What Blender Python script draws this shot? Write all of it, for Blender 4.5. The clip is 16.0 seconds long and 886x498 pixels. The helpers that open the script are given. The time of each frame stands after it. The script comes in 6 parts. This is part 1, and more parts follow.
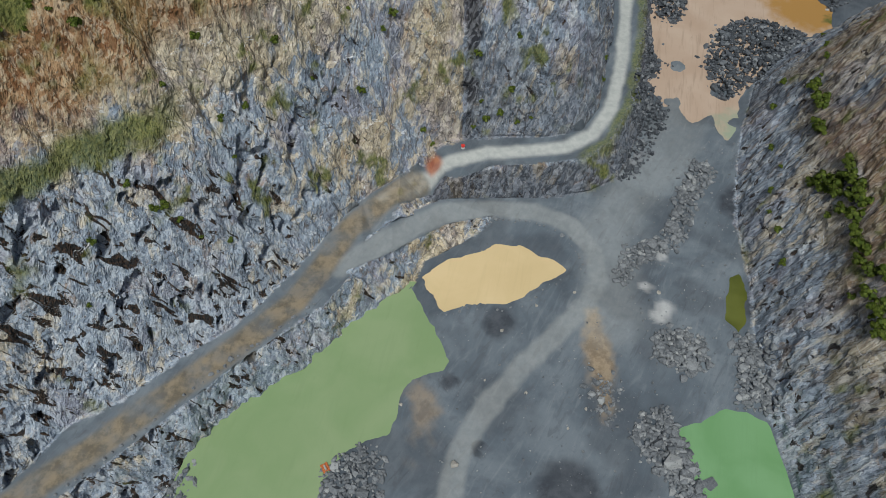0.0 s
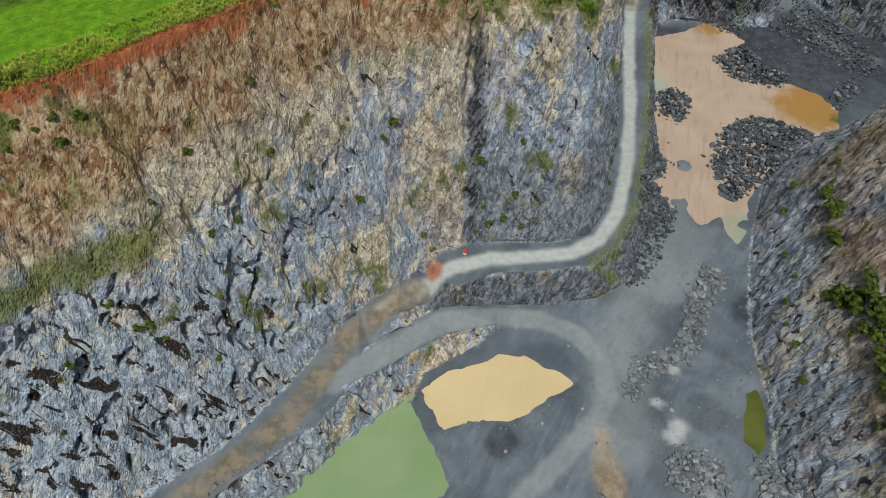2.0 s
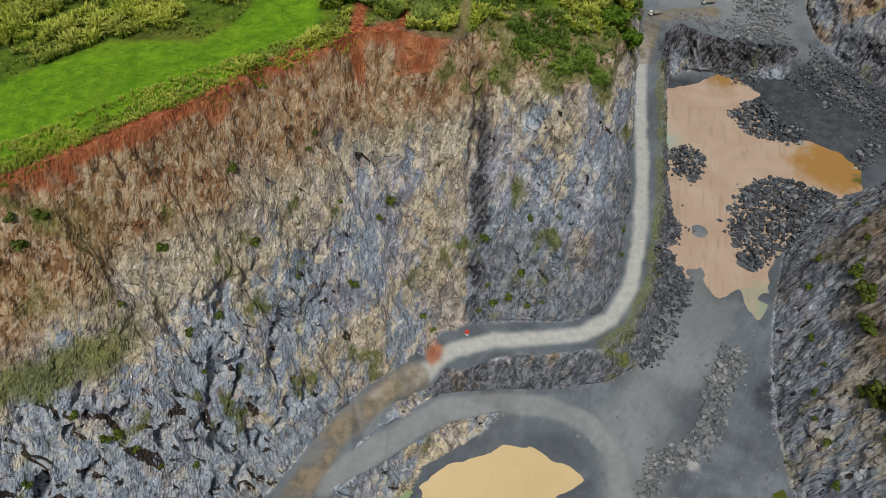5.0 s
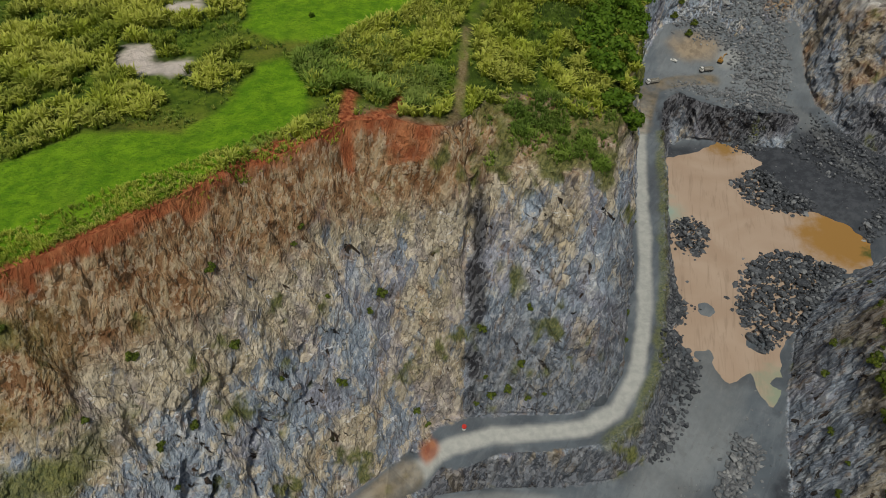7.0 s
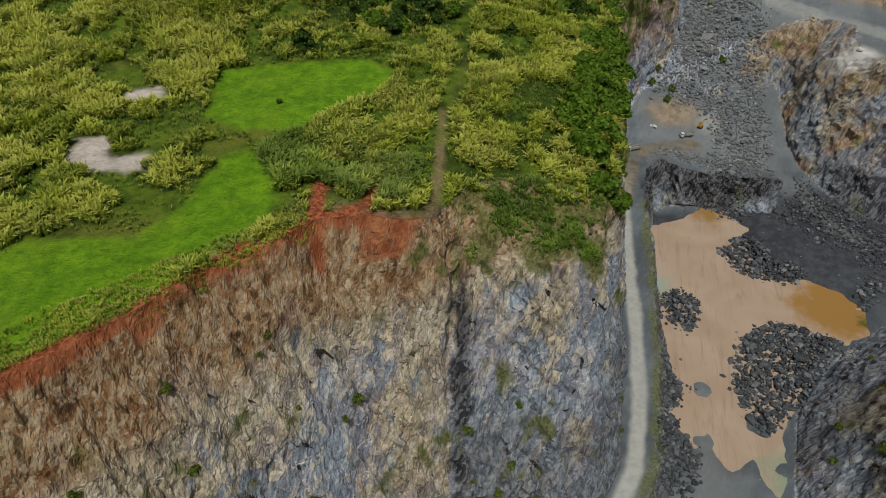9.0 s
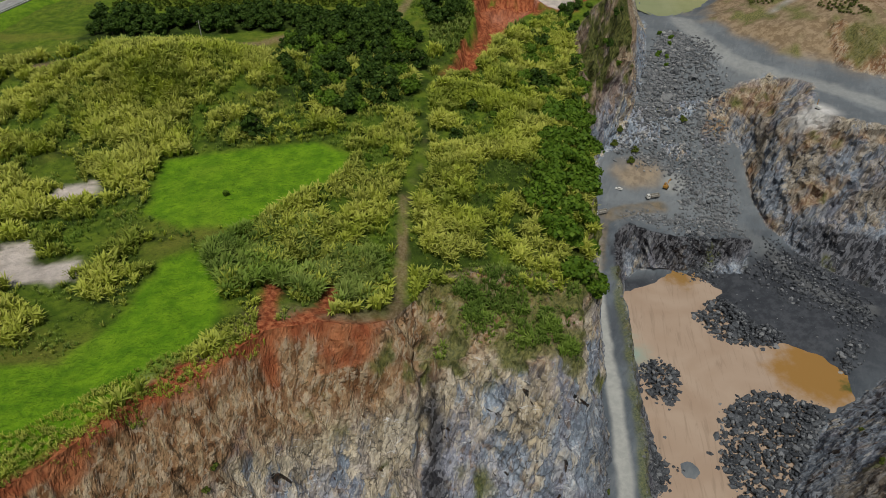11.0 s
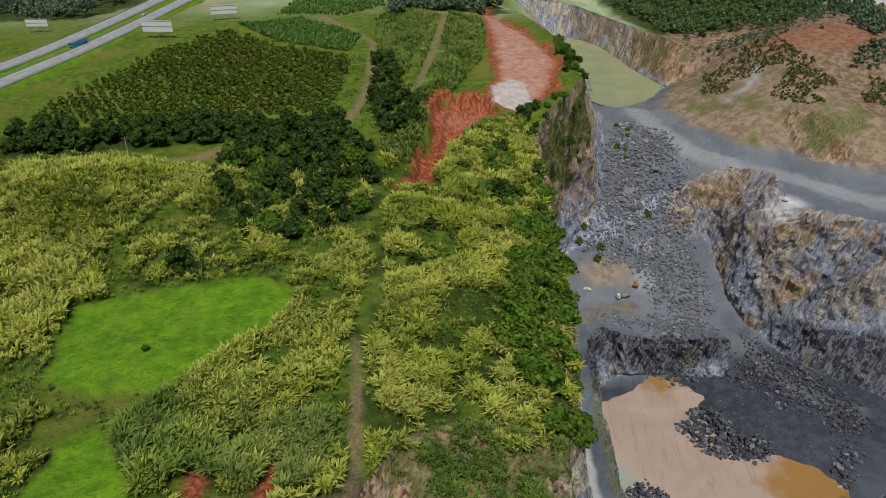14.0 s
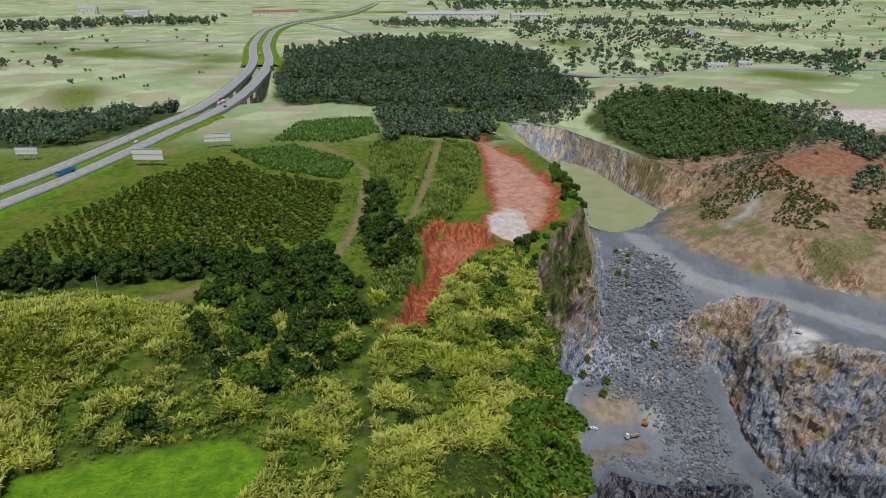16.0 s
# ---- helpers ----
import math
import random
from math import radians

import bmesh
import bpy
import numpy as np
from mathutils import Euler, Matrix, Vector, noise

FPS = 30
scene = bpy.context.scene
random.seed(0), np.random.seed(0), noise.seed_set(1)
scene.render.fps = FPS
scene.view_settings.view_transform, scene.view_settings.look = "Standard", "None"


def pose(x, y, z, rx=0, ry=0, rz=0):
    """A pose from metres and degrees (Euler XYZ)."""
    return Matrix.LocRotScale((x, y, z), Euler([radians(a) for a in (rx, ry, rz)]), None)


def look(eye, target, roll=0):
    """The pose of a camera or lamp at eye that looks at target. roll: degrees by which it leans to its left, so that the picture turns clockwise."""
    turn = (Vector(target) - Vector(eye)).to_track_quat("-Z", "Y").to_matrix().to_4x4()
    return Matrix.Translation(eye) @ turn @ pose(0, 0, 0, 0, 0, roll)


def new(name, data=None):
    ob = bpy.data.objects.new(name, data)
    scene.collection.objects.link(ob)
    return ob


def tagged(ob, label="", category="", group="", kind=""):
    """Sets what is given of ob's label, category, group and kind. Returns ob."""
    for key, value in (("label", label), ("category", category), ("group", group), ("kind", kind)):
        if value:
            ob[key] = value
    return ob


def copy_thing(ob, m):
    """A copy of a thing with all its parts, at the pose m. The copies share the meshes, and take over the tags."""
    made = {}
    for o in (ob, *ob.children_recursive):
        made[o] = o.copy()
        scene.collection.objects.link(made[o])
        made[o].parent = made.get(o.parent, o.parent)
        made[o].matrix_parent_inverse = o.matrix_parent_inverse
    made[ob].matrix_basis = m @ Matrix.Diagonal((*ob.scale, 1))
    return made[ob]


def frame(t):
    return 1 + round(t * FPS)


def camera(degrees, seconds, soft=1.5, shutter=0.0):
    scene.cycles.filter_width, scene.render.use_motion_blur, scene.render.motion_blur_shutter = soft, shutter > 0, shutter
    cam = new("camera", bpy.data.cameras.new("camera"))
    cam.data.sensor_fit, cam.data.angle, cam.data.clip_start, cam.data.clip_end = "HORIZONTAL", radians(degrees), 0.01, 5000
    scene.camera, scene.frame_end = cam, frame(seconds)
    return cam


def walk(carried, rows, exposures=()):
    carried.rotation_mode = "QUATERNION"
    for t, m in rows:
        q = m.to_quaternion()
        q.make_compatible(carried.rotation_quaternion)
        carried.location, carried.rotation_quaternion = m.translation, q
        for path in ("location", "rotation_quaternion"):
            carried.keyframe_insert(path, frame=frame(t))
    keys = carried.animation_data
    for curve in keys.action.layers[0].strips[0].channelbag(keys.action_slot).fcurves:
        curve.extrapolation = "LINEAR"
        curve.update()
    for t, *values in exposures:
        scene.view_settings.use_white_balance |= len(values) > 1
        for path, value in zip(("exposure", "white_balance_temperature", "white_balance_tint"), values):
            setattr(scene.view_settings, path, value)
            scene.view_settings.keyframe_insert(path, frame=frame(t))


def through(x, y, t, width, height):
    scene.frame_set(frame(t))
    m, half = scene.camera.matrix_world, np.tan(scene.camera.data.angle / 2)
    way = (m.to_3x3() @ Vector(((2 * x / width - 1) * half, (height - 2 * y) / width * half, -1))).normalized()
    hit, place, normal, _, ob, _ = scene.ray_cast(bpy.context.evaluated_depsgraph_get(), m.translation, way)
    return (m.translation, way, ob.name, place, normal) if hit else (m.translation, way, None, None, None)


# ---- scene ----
cam = camera(64.2, 16.0, soft=0.9)
METRES, EYE, TILT, LEAN, TURN = 180.0, 260.0, -55.5, 0.0, 0.0
ROWS = [
    (0.0, 0.0, 0.0, 0.0, 0.0, 0.0, -0.0),
    (0.5, 0.0013, 0.0171, 0.0266, 0.07, 0.01, -0.05),
    (1.0, 0.0008, 0.0352, 0.0554, 0.09, 1.99, -0.19),
    (1.5, 0.0038, 0.0505, 0.079, 0.2, 5.31, -0.27),
    (2.0, 0.0051, 0.0666, 0.1052, 0.24, 5.38, -0.33),
    (2.5, 0.0058, 0.0831, 0.1303, 0.27, 5.55, -0.34),
    (3.0, 0.0061, 0.0995, 0.1557, 0.28, 5.75, -0.39),
    (5.5, 0.0099, 0.1848, 0.2818, 0.49, 7.68, -0.68),
    (6.0, 0.0103, 0.2021, 0.3065, 0.25, 8.72, -0.31),
    (6.5, 0.0111, 0.2188, 0.3303, 0.23, 9.71, -0.26),
    (7.0, 0.0118, 0.2362, 0.3559, 0.25, 10.71, -0.35),
    (7.5, 0.0125, 0.254, 0.3808, 0.08, 11.75, -0.06),
    (8.0, 0.0133, 0.2717, 0.4067, -0.08, 12.73, 0.13),
    (8.5, 0.0141, 0.2895, 0.4321, -0.36, 13.74, 0.57),
    (9.0, 0.0152, 0.3077, 0.4571, -0.9, 14.75, 1.4),
    (11.5, 0.0233, 0.3982, 0.5858, -3.6, 19.63, 5.46),
    (12.0, 0.0256, 0.4171, 0.6116, -4.34, 20.57, 6.52),
    (12.5, 0.0285, 0.4365, 0.6374, -4.71, 21.56, 7.08),
    (13.0, 0.0325, 0.4553, 0.6638, -4.93, 22.54, 7.38),
    (13.5, 0.037, 0.4733, 0.6905, -5.12, 23.53, 7.67),
    (14.0, 0.0416, 0.4911, 0.7182, -5.21, 24.54, 7.77),
    (14.5, 0.0465, 0.5089, 0.7464, -5.5, 26.17, 8.14),
    (15.0, 0.0518, 0.5267, 0.7726, -5.51, 29.2, 8.17),
    (15.5, 0.0574, 0.5434, 0.7983, -5.51, 31.72, 8.11),
    (16.0, 0.0633, 0.5608, 0.8234, -5.49, 33.62, 8.08),
]
walk(cam, [(t, pose(0, 0, EYE, TILT, LEAN, TURN) @ pose(METRES * x, METRES * y, METRES * z, 90 + pitch, roll, yaw)) for t, x, y, z, yaw, pitch, roll in ROWS],
     exposures=[(0.0, -0.14, 6050, 3), (3.0, -0.02, 6300, 2), (5.5, -0.24, 6550, 7), (7.0, -0.47, 6700, 4), (12.0, -0.42, 6450, 7), (16.0, -0.22, 6000, 12)])

# ---- world and light ----
SUN_ELEV, SUN_AZ = 63.0, 188.0
world = bpy.data.worlds.new("overcast_sky")
scene.world = world
world.use_nodes = True
_n = world.node_tree.nodes
_sky = _n.new("ShaderNodeTexSky")
_sky.sky_type = "NISHITA"
_sky.sun_disc = False
_sky.sun_elevation, _sky.sun_rotation = radians(SUN_ELEV), radians(SUN_AZ)
_sky.air_density, _sky.dust_density, _sky.ozone_density = 1.0, 4.0, 1.0
_bg = _n["Background"]
_bg.inputs["Strength"].default_value = 0.050
world.node_tree.links.new(_sky.outputs[0], _bg.inputs["Color"])
_sd = bpy.data.lights.new("sun", "SUN")
_sd.energy, _sd.angle, _sd.color = 3.15, radians(10), (1.0, 0.96, 0.9)
sun = new("sun", _sd)
sun.matrix_world = look((300 * math.sin(radians(SUN_AZ)) * math.cos(radians(SUN_ELEV)), 300 * math.cos(radians(SUN_AZ)) * math.cos(radians(SUN_ELEV)), 300 * math.sin(radians(SUN_ELEV))), (0, 0, 0))
scene.view_settings.exposure = 0.0


# ---- small tools ----
def value_noise(p, seed=0):
    """Smooth noise in 0..1 at the points p (n, 3)."""
    i = np.floor(p).astype(np.int64)
    f = p - i
    f = f * f * (3 - 2 * f)
    out = np.zeros(len(p))
    for dx in (0, 1):
        for dy in (0, 1):
            for dz in (0, 1):
                h = (i[:, 0] + dx) * 374761393 + (i[:, 1] + dy) * 668265263 + (i[:, 2] + dz) * 2147483647 + seed * 974634777
                h = ((h ^ (h >> 13)) * 1274126177) & 0xFFFFFFFF
                h = (h ^ (h >> 16)) & 0xFFFF
                w = (f[:, 0] if dx else 1 - f[:, 0]) * (f[:, 1] if dy else 1 - f[:, 1]) * (f[:, 2] if dz else 1 - f[:, 2])
                out += w * h / 65535.0
    return out


def fbm(p, octaves=4, seed=0):
    out, amp, tot = np.zeros(len(p)), 1.0, 0.0
    for k in range(octaves):
        out += amp * value_noise(p * 2 ** k + 17.3 * k, seed + k)
        tot += amp
        amp *= 0.5
    return out / tot


def ease(a, b, x):
    t = np.clip((x - a) / (b - a), 0, 1)
    return t * t * (3 - 2 * t)


def line_distance(xy, line, closed=False):
    """Distance of points (n, 2) to a polyline."""
    pts = np.array(line, float)[:, :2]
    if closed:
        pts = np.vstack([pts, pts[:1]])
    best = np.full(len(xy), 1e9)
    for a, b in zip(pts[:-1], pts[1:]):
        d = b - a
        t = np.clip(((xy - a) @ d) / max(d @ d, 1e-9), 0, 1)
        best = np.minimum(best, np.hypot(*(xy - a - t[:, None] * d).T))
    return best


def inside(xy, poly):
    pts = np.array(poly, float)[:, :2]
    res = np.zeros(len(xy), bool)
    for a, b in zip(pts, np.roll(pts, -1, axis=0)):
        cross = (a[1] > xy[:, 1]) != (b[1] > xy[:, 1])
        with np.errstate(divide="ignore", invalid="ignore"):
            res ^= cross & (xy[:, 0] < (b[0] - a[0]) * (xy[:, 1] - a[1]) / (b[1] - a[1] + 1e-12) + a[0])
    return res


def signed(xy, poly):
    """Distance to a polygon's edge, minus inside it."""
    d = line_distance(xy, poly, True)
    return np.where(inside(xy, poly), -d, d)


def mesh_of(name, verts, faces, mats=(), smooth=False):
    me = bpy.data.meshes.new(name)
    verts, faces = np.asarray(verts, np.float32), np.asarray(faces, np.int32)
    k = faces.shape[1]
    me.vertices.add(len(verts))
    me.vertices.foreach_set("co", verts.ravel())
    me.loops.add(faces.size)
    me.loops.foreach_set("vertex_index", faces.ravel())
    me.polygons.add(len(faces))
    me.polygons.foreach_set("loop_start", np.arange(0, faces.size, k, dtype=np.int32))
    me.polygons.foreach_set("use_smooth", np.full(len(faces), smooth))
    me.update(calc_edges=True)
    me.validate()
    for m in mats:
        me.materials.append(m)
    return me


# ---- materials ----
class Nodes:
    """A short way to write node materials."""

    def __init__(self, name, rough=0.9):
        self.mat = bpy.data.materials.new(name)
        self.mat.use_nodes = True
        self.t = self.mat.node_tree
        self.bsdf = self.t.nodes["Principled BSDF"]
        self.bsdf.inputs["Roughness"].default_value = rough
        self.bsdf.inputs["Specular IOR Level"].default_value = 0.25
        self.pos = self.t.nodes.new("ShaderNodeNewGeometry").outputs["Position"]

    def link(self, a, b):
        self.t.links.new(a, b)

    def put(self, socket, value):
        if isinstance(value, bpy.types.NodeSocket):
            self.link(value, socket)
        elif isinstance(value, (tuple, list)) and len(value) == 3 and socket.type == "RGBA":
            socket.default_value = (*value, 1)
        else:
            socket.default_value = value

    def coords(self, sx, sy, sz, rx=0, ry=0, rz=0, source=None):
        m = self.t.nodes.new("ShaderNodeMapping")
        m.vector_type = "TEXTURE"
        self.link(source or self.pos, m.inputs["Vector"])
        m.inputs["Rotation"].default_value = (radians(rx), radians(ry), radians(rz))
        m.inputs["Scale"].default_value = (sx, sy, sz)
        return m.outputs[0]

    def noise(self, vec, scale=1.0, detail=6.0, rough=0.6, warp=0.0):
        n = self.t.nodes.new("ShaderNodeTexNoise")
        self.link(vec, n.inputs["Vector"])
        n.inputs["Scale"].default_value, n.inputs["Detail"].default_value = scale, detail
        n.inputs["Roughness"].default_value, n.inputs["Distortion"].default_value = rough, warp
        return n.outputs["Fac"]

    def voronoi(self, vec, scale=1.0, feature="F1", out="Distance"):
        n = self.t.nodes.new("ShaderNodeTexVoronoi")
        n.feature = feature
        self.link(vec, n.inputs["Vector"])
        n.inputs["Scale"].default_value = scale
        return n.outputs[out]

    def warped(self, size, amount):
        """Positions pushed about by a soft noise, so that cells lose their straight edges."""
        n = self.t.nodes.new("ShaderNodeTexNoise")
        self.link(self.coords(size, size, size), n.inputs["Vector"])
        n.inputs["Detail"].default_value = 4.0
        a = self.t.nodes.new("ShaderNodeVectorMath")
        a.operation = "MULTIPLY_ADD"
        self.link(n.outputs["Color"], a.inputs[0])
        a.inputs[1].default_value = (amount, amount, amount)
        self.link(self.pos, a.inputs[2])
        return a.outputs[0]

    def attr(self, name):
        n = self.t.nodes.new("ShaderNodeAttribute")
        n.attribute_name = name
        return n.outputs["Fac"]

    def step(self, x, a, b, lo=0.0, hi=1.0):
        n = self.t.nodes.new("ShaderNodeMapRange")
        n.interpolation_type = "SMOOTHSTEP"
        self.put(n.inputs["Value"], x)
        for key, v in (("From Min", a), ("From Max", b), ("To Min", lo), ("To Max", hi)):
            n.inputs[key].default_value = v
        return n.outputs[0]

    def math(self, op, a, b=0.0):
        n = self.t.nodes.new("ShaderNodeMath")
        n.operation = op
        self.put(n.inputs[0], a)
        self.put(n.inputs[1], b)
        return n.outputs[0]

    def mix(self, fac, a, b, blend="MIX"):
        n = self.t.nodes.new("ShaderNodeMix")
        n.data_type, n.blend_type = "RGBA", blend
        self.put(n.inputs[0], fac)
        self.put(n.inputs[6], a)
        self.put(n.inputs[7], b)
        return n.outputs[2]

    def height(self):
        n = self.t.nodes.new("ShaderNodeSeparateXYZ")
        self.link(self.pos, n.inputs[0])
        return n.outputs["Z"]

    def island(self):
        return self.t.nodes.new("ShaderNodeNewGeometry").outputs["Random Per Island"]

    def object_random(self):
        return self.t.nodes.new("ShaderNodeObjectInfo").outputs["Random"]

    def bump(self, h, strength, distance):
        n = self.t.nodes.new("ShaderNodeBump")
        n.inputs["Strength"].default_value, n.inputs["Distance"].default_value = strength, distance
        self.link(h, n.inputs["Height"])
        old = self.bsdf.inputs["Normal"]
        if old.links:
            self.link(old.links[0].from_socket, n.inputs["Normal"])
        self.link(n.outputs[0], old)

    def leaf_done(self, colour, through=0.25):
        """Thin leaves: part of the light passes to the other side."""
        self.put(self.bsdf.inputs["Base Color"], colour)
        tr = self.t.nodes.new("ShaderNodeBsdfTranslucent")
        self.put(tr.inputs["Color"], colour)
        mx = self.t.nodes.new("ShaderNodeMixShader")
        mx.inputs[0].default_value = through
        self.link(self.bsdf.outputs[0], mx.inputs[1])
        self.link(tr.outputs[0], mx.inputs[2])
        self.link(mx.outputs[0], self.t.nodes["Material Output"].inputs["Surface"])
        return self.mat

    def near(self, place, inner, outer, wobble=None):
        """1 at a place in plan, fading to 0 at the outer distance."""
        n = self.t.nodes.new("ShaderNodeVectorMath")
        n.operation = "DISTANCE"
        self.link(self.pos, n.inputs[0])
        n.inputs[1].default_value = place
        d = n.outputs["Value"]
        if wobble is not None:
            d = self.math("ADD", d, self.math("MULTIPLY", self.math("SUBTRACT", wobble, 0.5), 30.0))
        return self.step(d, outer, inner)

    def done(self, colour):
        self.put(self.bsdf.inputs["Base Color"], colour)
        return self.mat


def plain(name, colour, rough=0.6, metal=0.0, grain=0.15, size=1.0):
    """Paint, metal or plastic with slight dirt."""
    n = Nodes(name, rough)
    n.bsdf.inputs["Metallic"].default_value = metal
    f = n.noise(n.coords(size, size, size), 1.5, 5)
    dark = tuple(c * (1 - 2.2 * grain) for c in colour)
    return n.done(n.mix(n.step(f, 0.35, 0.65), dark, colour))


def pit_material():
    """Quarry rock on the faces, crushed stone on the benches and floors, mixed where the one runs into the other."""
    n = Nodes("quarry_stone", 0.85)
    cold, warm, pale, dark = (0.315, 0.37, 0.45), (0.49, 0.41, 0.29), (0.60, 0.575, 0.53), (0.018, 0.018, 0.02)
    bent = n.warped(9.0, 2.4)
    zone = n.noise(n.coords(24, 24, 48, 0, 14, 0), 1.0, 5, 0.55, 0.8)
    streak = n.noise(n.coords(2.3, 2.3, 19, 0, 15, 20), 1.0, 7, 0.62, 0.7)
    fibre = n.noise(n.coords(0.55, 0.55, 6, 0, 20, 20, bent), 1.0, 5, 0.62, 0.3)
    fine = n.noise(n.coords(0.9, 0.9, 2.0, 0, 24, 20), 1.0, 6, 0.65, 0.6)
    blot = n.noise(n.coords(6, 6, 13, 0, 18, 0), 1.0, 6, 0.62, 0.8)
    slab = n.coords(3.4, 3.4, 14, 0, 22, 15, bent)
    chip = n.coords(0.95, 0.95, 4.6, 0, 24, 15, bent)
    own = n.math("MULTIPLY", n.voronoi(slab, 1.0, "F1", "Color"), 1.0)
    piece = n.math("MULTIPLY", n.voronoi(chip, 1.0, "F1", "Color"), 1.0)
    joint = n.voronoi(slab, 1.0, "DISTANCE_TO_EDGE")
    both = n.math("ADD", n.math("MULTIPLY", zone, 0.52), n.math("MULTIPLY", streak, 0.34))
    both = n.math("ADD", both, n.math("MULTIPLY", own, 0.12))
    both = n.math("ADD", both, n.math("MULTIPLY", n.math("SUBTRACT", n.attr("warm"), 0.4), 0.15))
    rock = n.mix(n.step(both, 0.46, 0.55), cold, warm)
    rock = n.mix(n.step(n.noise(n.coords(20, 20, 34), 1.0, 5), 0.5, 0.62, 0, 0.5), rock, (0.33, 0.30, 0.36))
    rock = n.mix(n.step(blot, 0.57, 0.66, 0, 0.65), rock, (0.36, 0.235, 0.145))
    rock = n.mix(n.step(own, 0.62, 0.78, 0, 0.25), rock, pale)
    rock = n.mix(1.0, rock, n.mix(n.step(own, 0.25, 0.7), (0.78, 0.79, 0.81), (1.08, 1.08, 1.08)), "MULTIPLY")
    rock = n.mix(1.0, rock, n.mix(n.step(piece, 0.3, 0.7), (0.8, 0.8, 0.81), (1.16, 1.16, 1.15)), "MULTIPLY")
    rock = n.mix(n.step(streak, 0.53, 0.63, 0, 0.75), rock, n.mix(n.step(both, 0.44, 0.56), (0.55, 0.575, 0.62), (0.66, 0.59, 0.48)))
    rock = n.mix(n.step(fibre, 0.60, 0.70, 0, 0.6), rock, (0.72, 0.71, 0.69))
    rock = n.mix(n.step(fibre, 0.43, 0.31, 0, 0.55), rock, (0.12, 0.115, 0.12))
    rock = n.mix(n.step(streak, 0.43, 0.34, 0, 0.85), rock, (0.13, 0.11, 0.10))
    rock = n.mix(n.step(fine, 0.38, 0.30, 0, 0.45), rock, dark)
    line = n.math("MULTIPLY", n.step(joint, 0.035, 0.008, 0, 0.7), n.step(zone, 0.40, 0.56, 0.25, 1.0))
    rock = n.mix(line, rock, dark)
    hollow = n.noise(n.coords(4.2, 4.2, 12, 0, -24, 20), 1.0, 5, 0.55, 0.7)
    # Black gaps: shade inside missing blocks is painted into the rock colour.
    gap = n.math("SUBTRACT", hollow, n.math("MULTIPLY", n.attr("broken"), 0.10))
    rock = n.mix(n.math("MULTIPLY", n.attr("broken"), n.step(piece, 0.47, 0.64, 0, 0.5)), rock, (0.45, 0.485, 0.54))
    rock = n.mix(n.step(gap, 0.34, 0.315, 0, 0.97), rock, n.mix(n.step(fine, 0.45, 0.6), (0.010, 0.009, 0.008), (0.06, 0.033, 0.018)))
    vein = n.noise(n.coords(40, 40, 6, 12, 8, 0), 1.0, 3, 0.5, 1.2)
    rock = n.mix(n.math("MULTIPLY", n.step(n.math("ABSOLUTE", n.math("SUBTRACT", vein, 0.5)), 0.006, 0.0, 0, 0.9), n.step(blot, 0.45, 0.55)), rock, (0.78, 0.78, 0.8))
    rock = n.mix(n.attr("rock_dark"), rock, n.mix(n.step(piece, 0.35, 0.7), (0.022, 0.022, 0.028), (0.15, 0.152, 0.17)))
    earth = n.mix(n.step(blot, 0.38, 0.62), (0.21, 0.10, 0.045), (0.40, 0.255, 0.14))
    earth = n.mix(n.step(streak, 0.5, 0.62, 0, 0.7), earth, (0.50, 0.40, 0.26))
    earth = n.mix(n.step(piece, 0.60, 0.72, 0, 0.55), earth, (0.55, 0.45, 0.33))
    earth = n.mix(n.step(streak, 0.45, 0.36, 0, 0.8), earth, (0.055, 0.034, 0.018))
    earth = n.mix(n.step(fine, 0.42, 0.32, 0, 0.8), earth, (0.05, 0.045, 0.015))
    rock = n.mix(n.attr("soil"), rock, earth)
    big = n.noise(n.coords(30, 30, 30), 1.0, 6, 0.6, 0.6)
    mid = n.noise(n.coords(5, 5, 5), 1.0, 8, 0.68)
    grit = n.noise(n.coords(0.7, 0.7, 0.7), 1.0, 5, 0.7)
    col = n.mix(n.step(big, 0.38, 0.62), (0.10, 0.12, 0.144), (0.155, 0.178, 0.203))
    sweep = n.noise(n.coords(3, 14, 9, 0, 0, -32), 1.0, 6, 0.6, 1.0)
    col = n.mix(n.step(mid, 0.50, 0.68, 0, 0.55), col, (0.095, 0.105, 0.125))
    col = n.mix(n.step(sweep, 0.50, 0.72, 0, 0.28), col, (0.25, 0.27, 0.29))
    col = n.mix(n.step(sweep, 0.44, 0.34, 0, 0.5), col, (0.09, 0.10, 0.115))
    col = n.mix(n.step(grit, 0.62, 0.74, 0, 0.5), col, (0.28, 0.29, 0.30))
    col = n.mix(n.step(grit, 0.38, 0.28, 0, 0.4), col, (0.06, 0.063, 0.07))
    col = n.mix(n.attr("dark"), col, n.mix(n.step(mid, 0.4, 0.65), (0.028, 0.031, 0.04), (0.066, 0.071, 0.084)))
    col = n.mix(n.attr("soil"), col, n.mix(n.step(mid, 0.4, 0.6), (0.22, 0.155, 0.09), (0.36, 0.27, 0.17)))
    rut = n.noise(n.coords(3, 3, 3), 1.0, 6, 0.6, 0.4)
    col = n.mix(n.attr("road"), col, n.mix(n.step(rut, 0.3, 0.7), (0.36, 0.37, 0.36), (0.46, 0.465, 0.445)))
    col = n.mix(n.attr("mud"), col, n.mix(n.step(mid, 0.38, 0.62), (0.13, 0.105, 0.07), (0.26, 0.205, 0.135)))
    edge = n.math("ADD", n.attr("rocky"), n.math("MULTIPLY", n.math("SUBTRACT", mid, 0.5), 0.9))
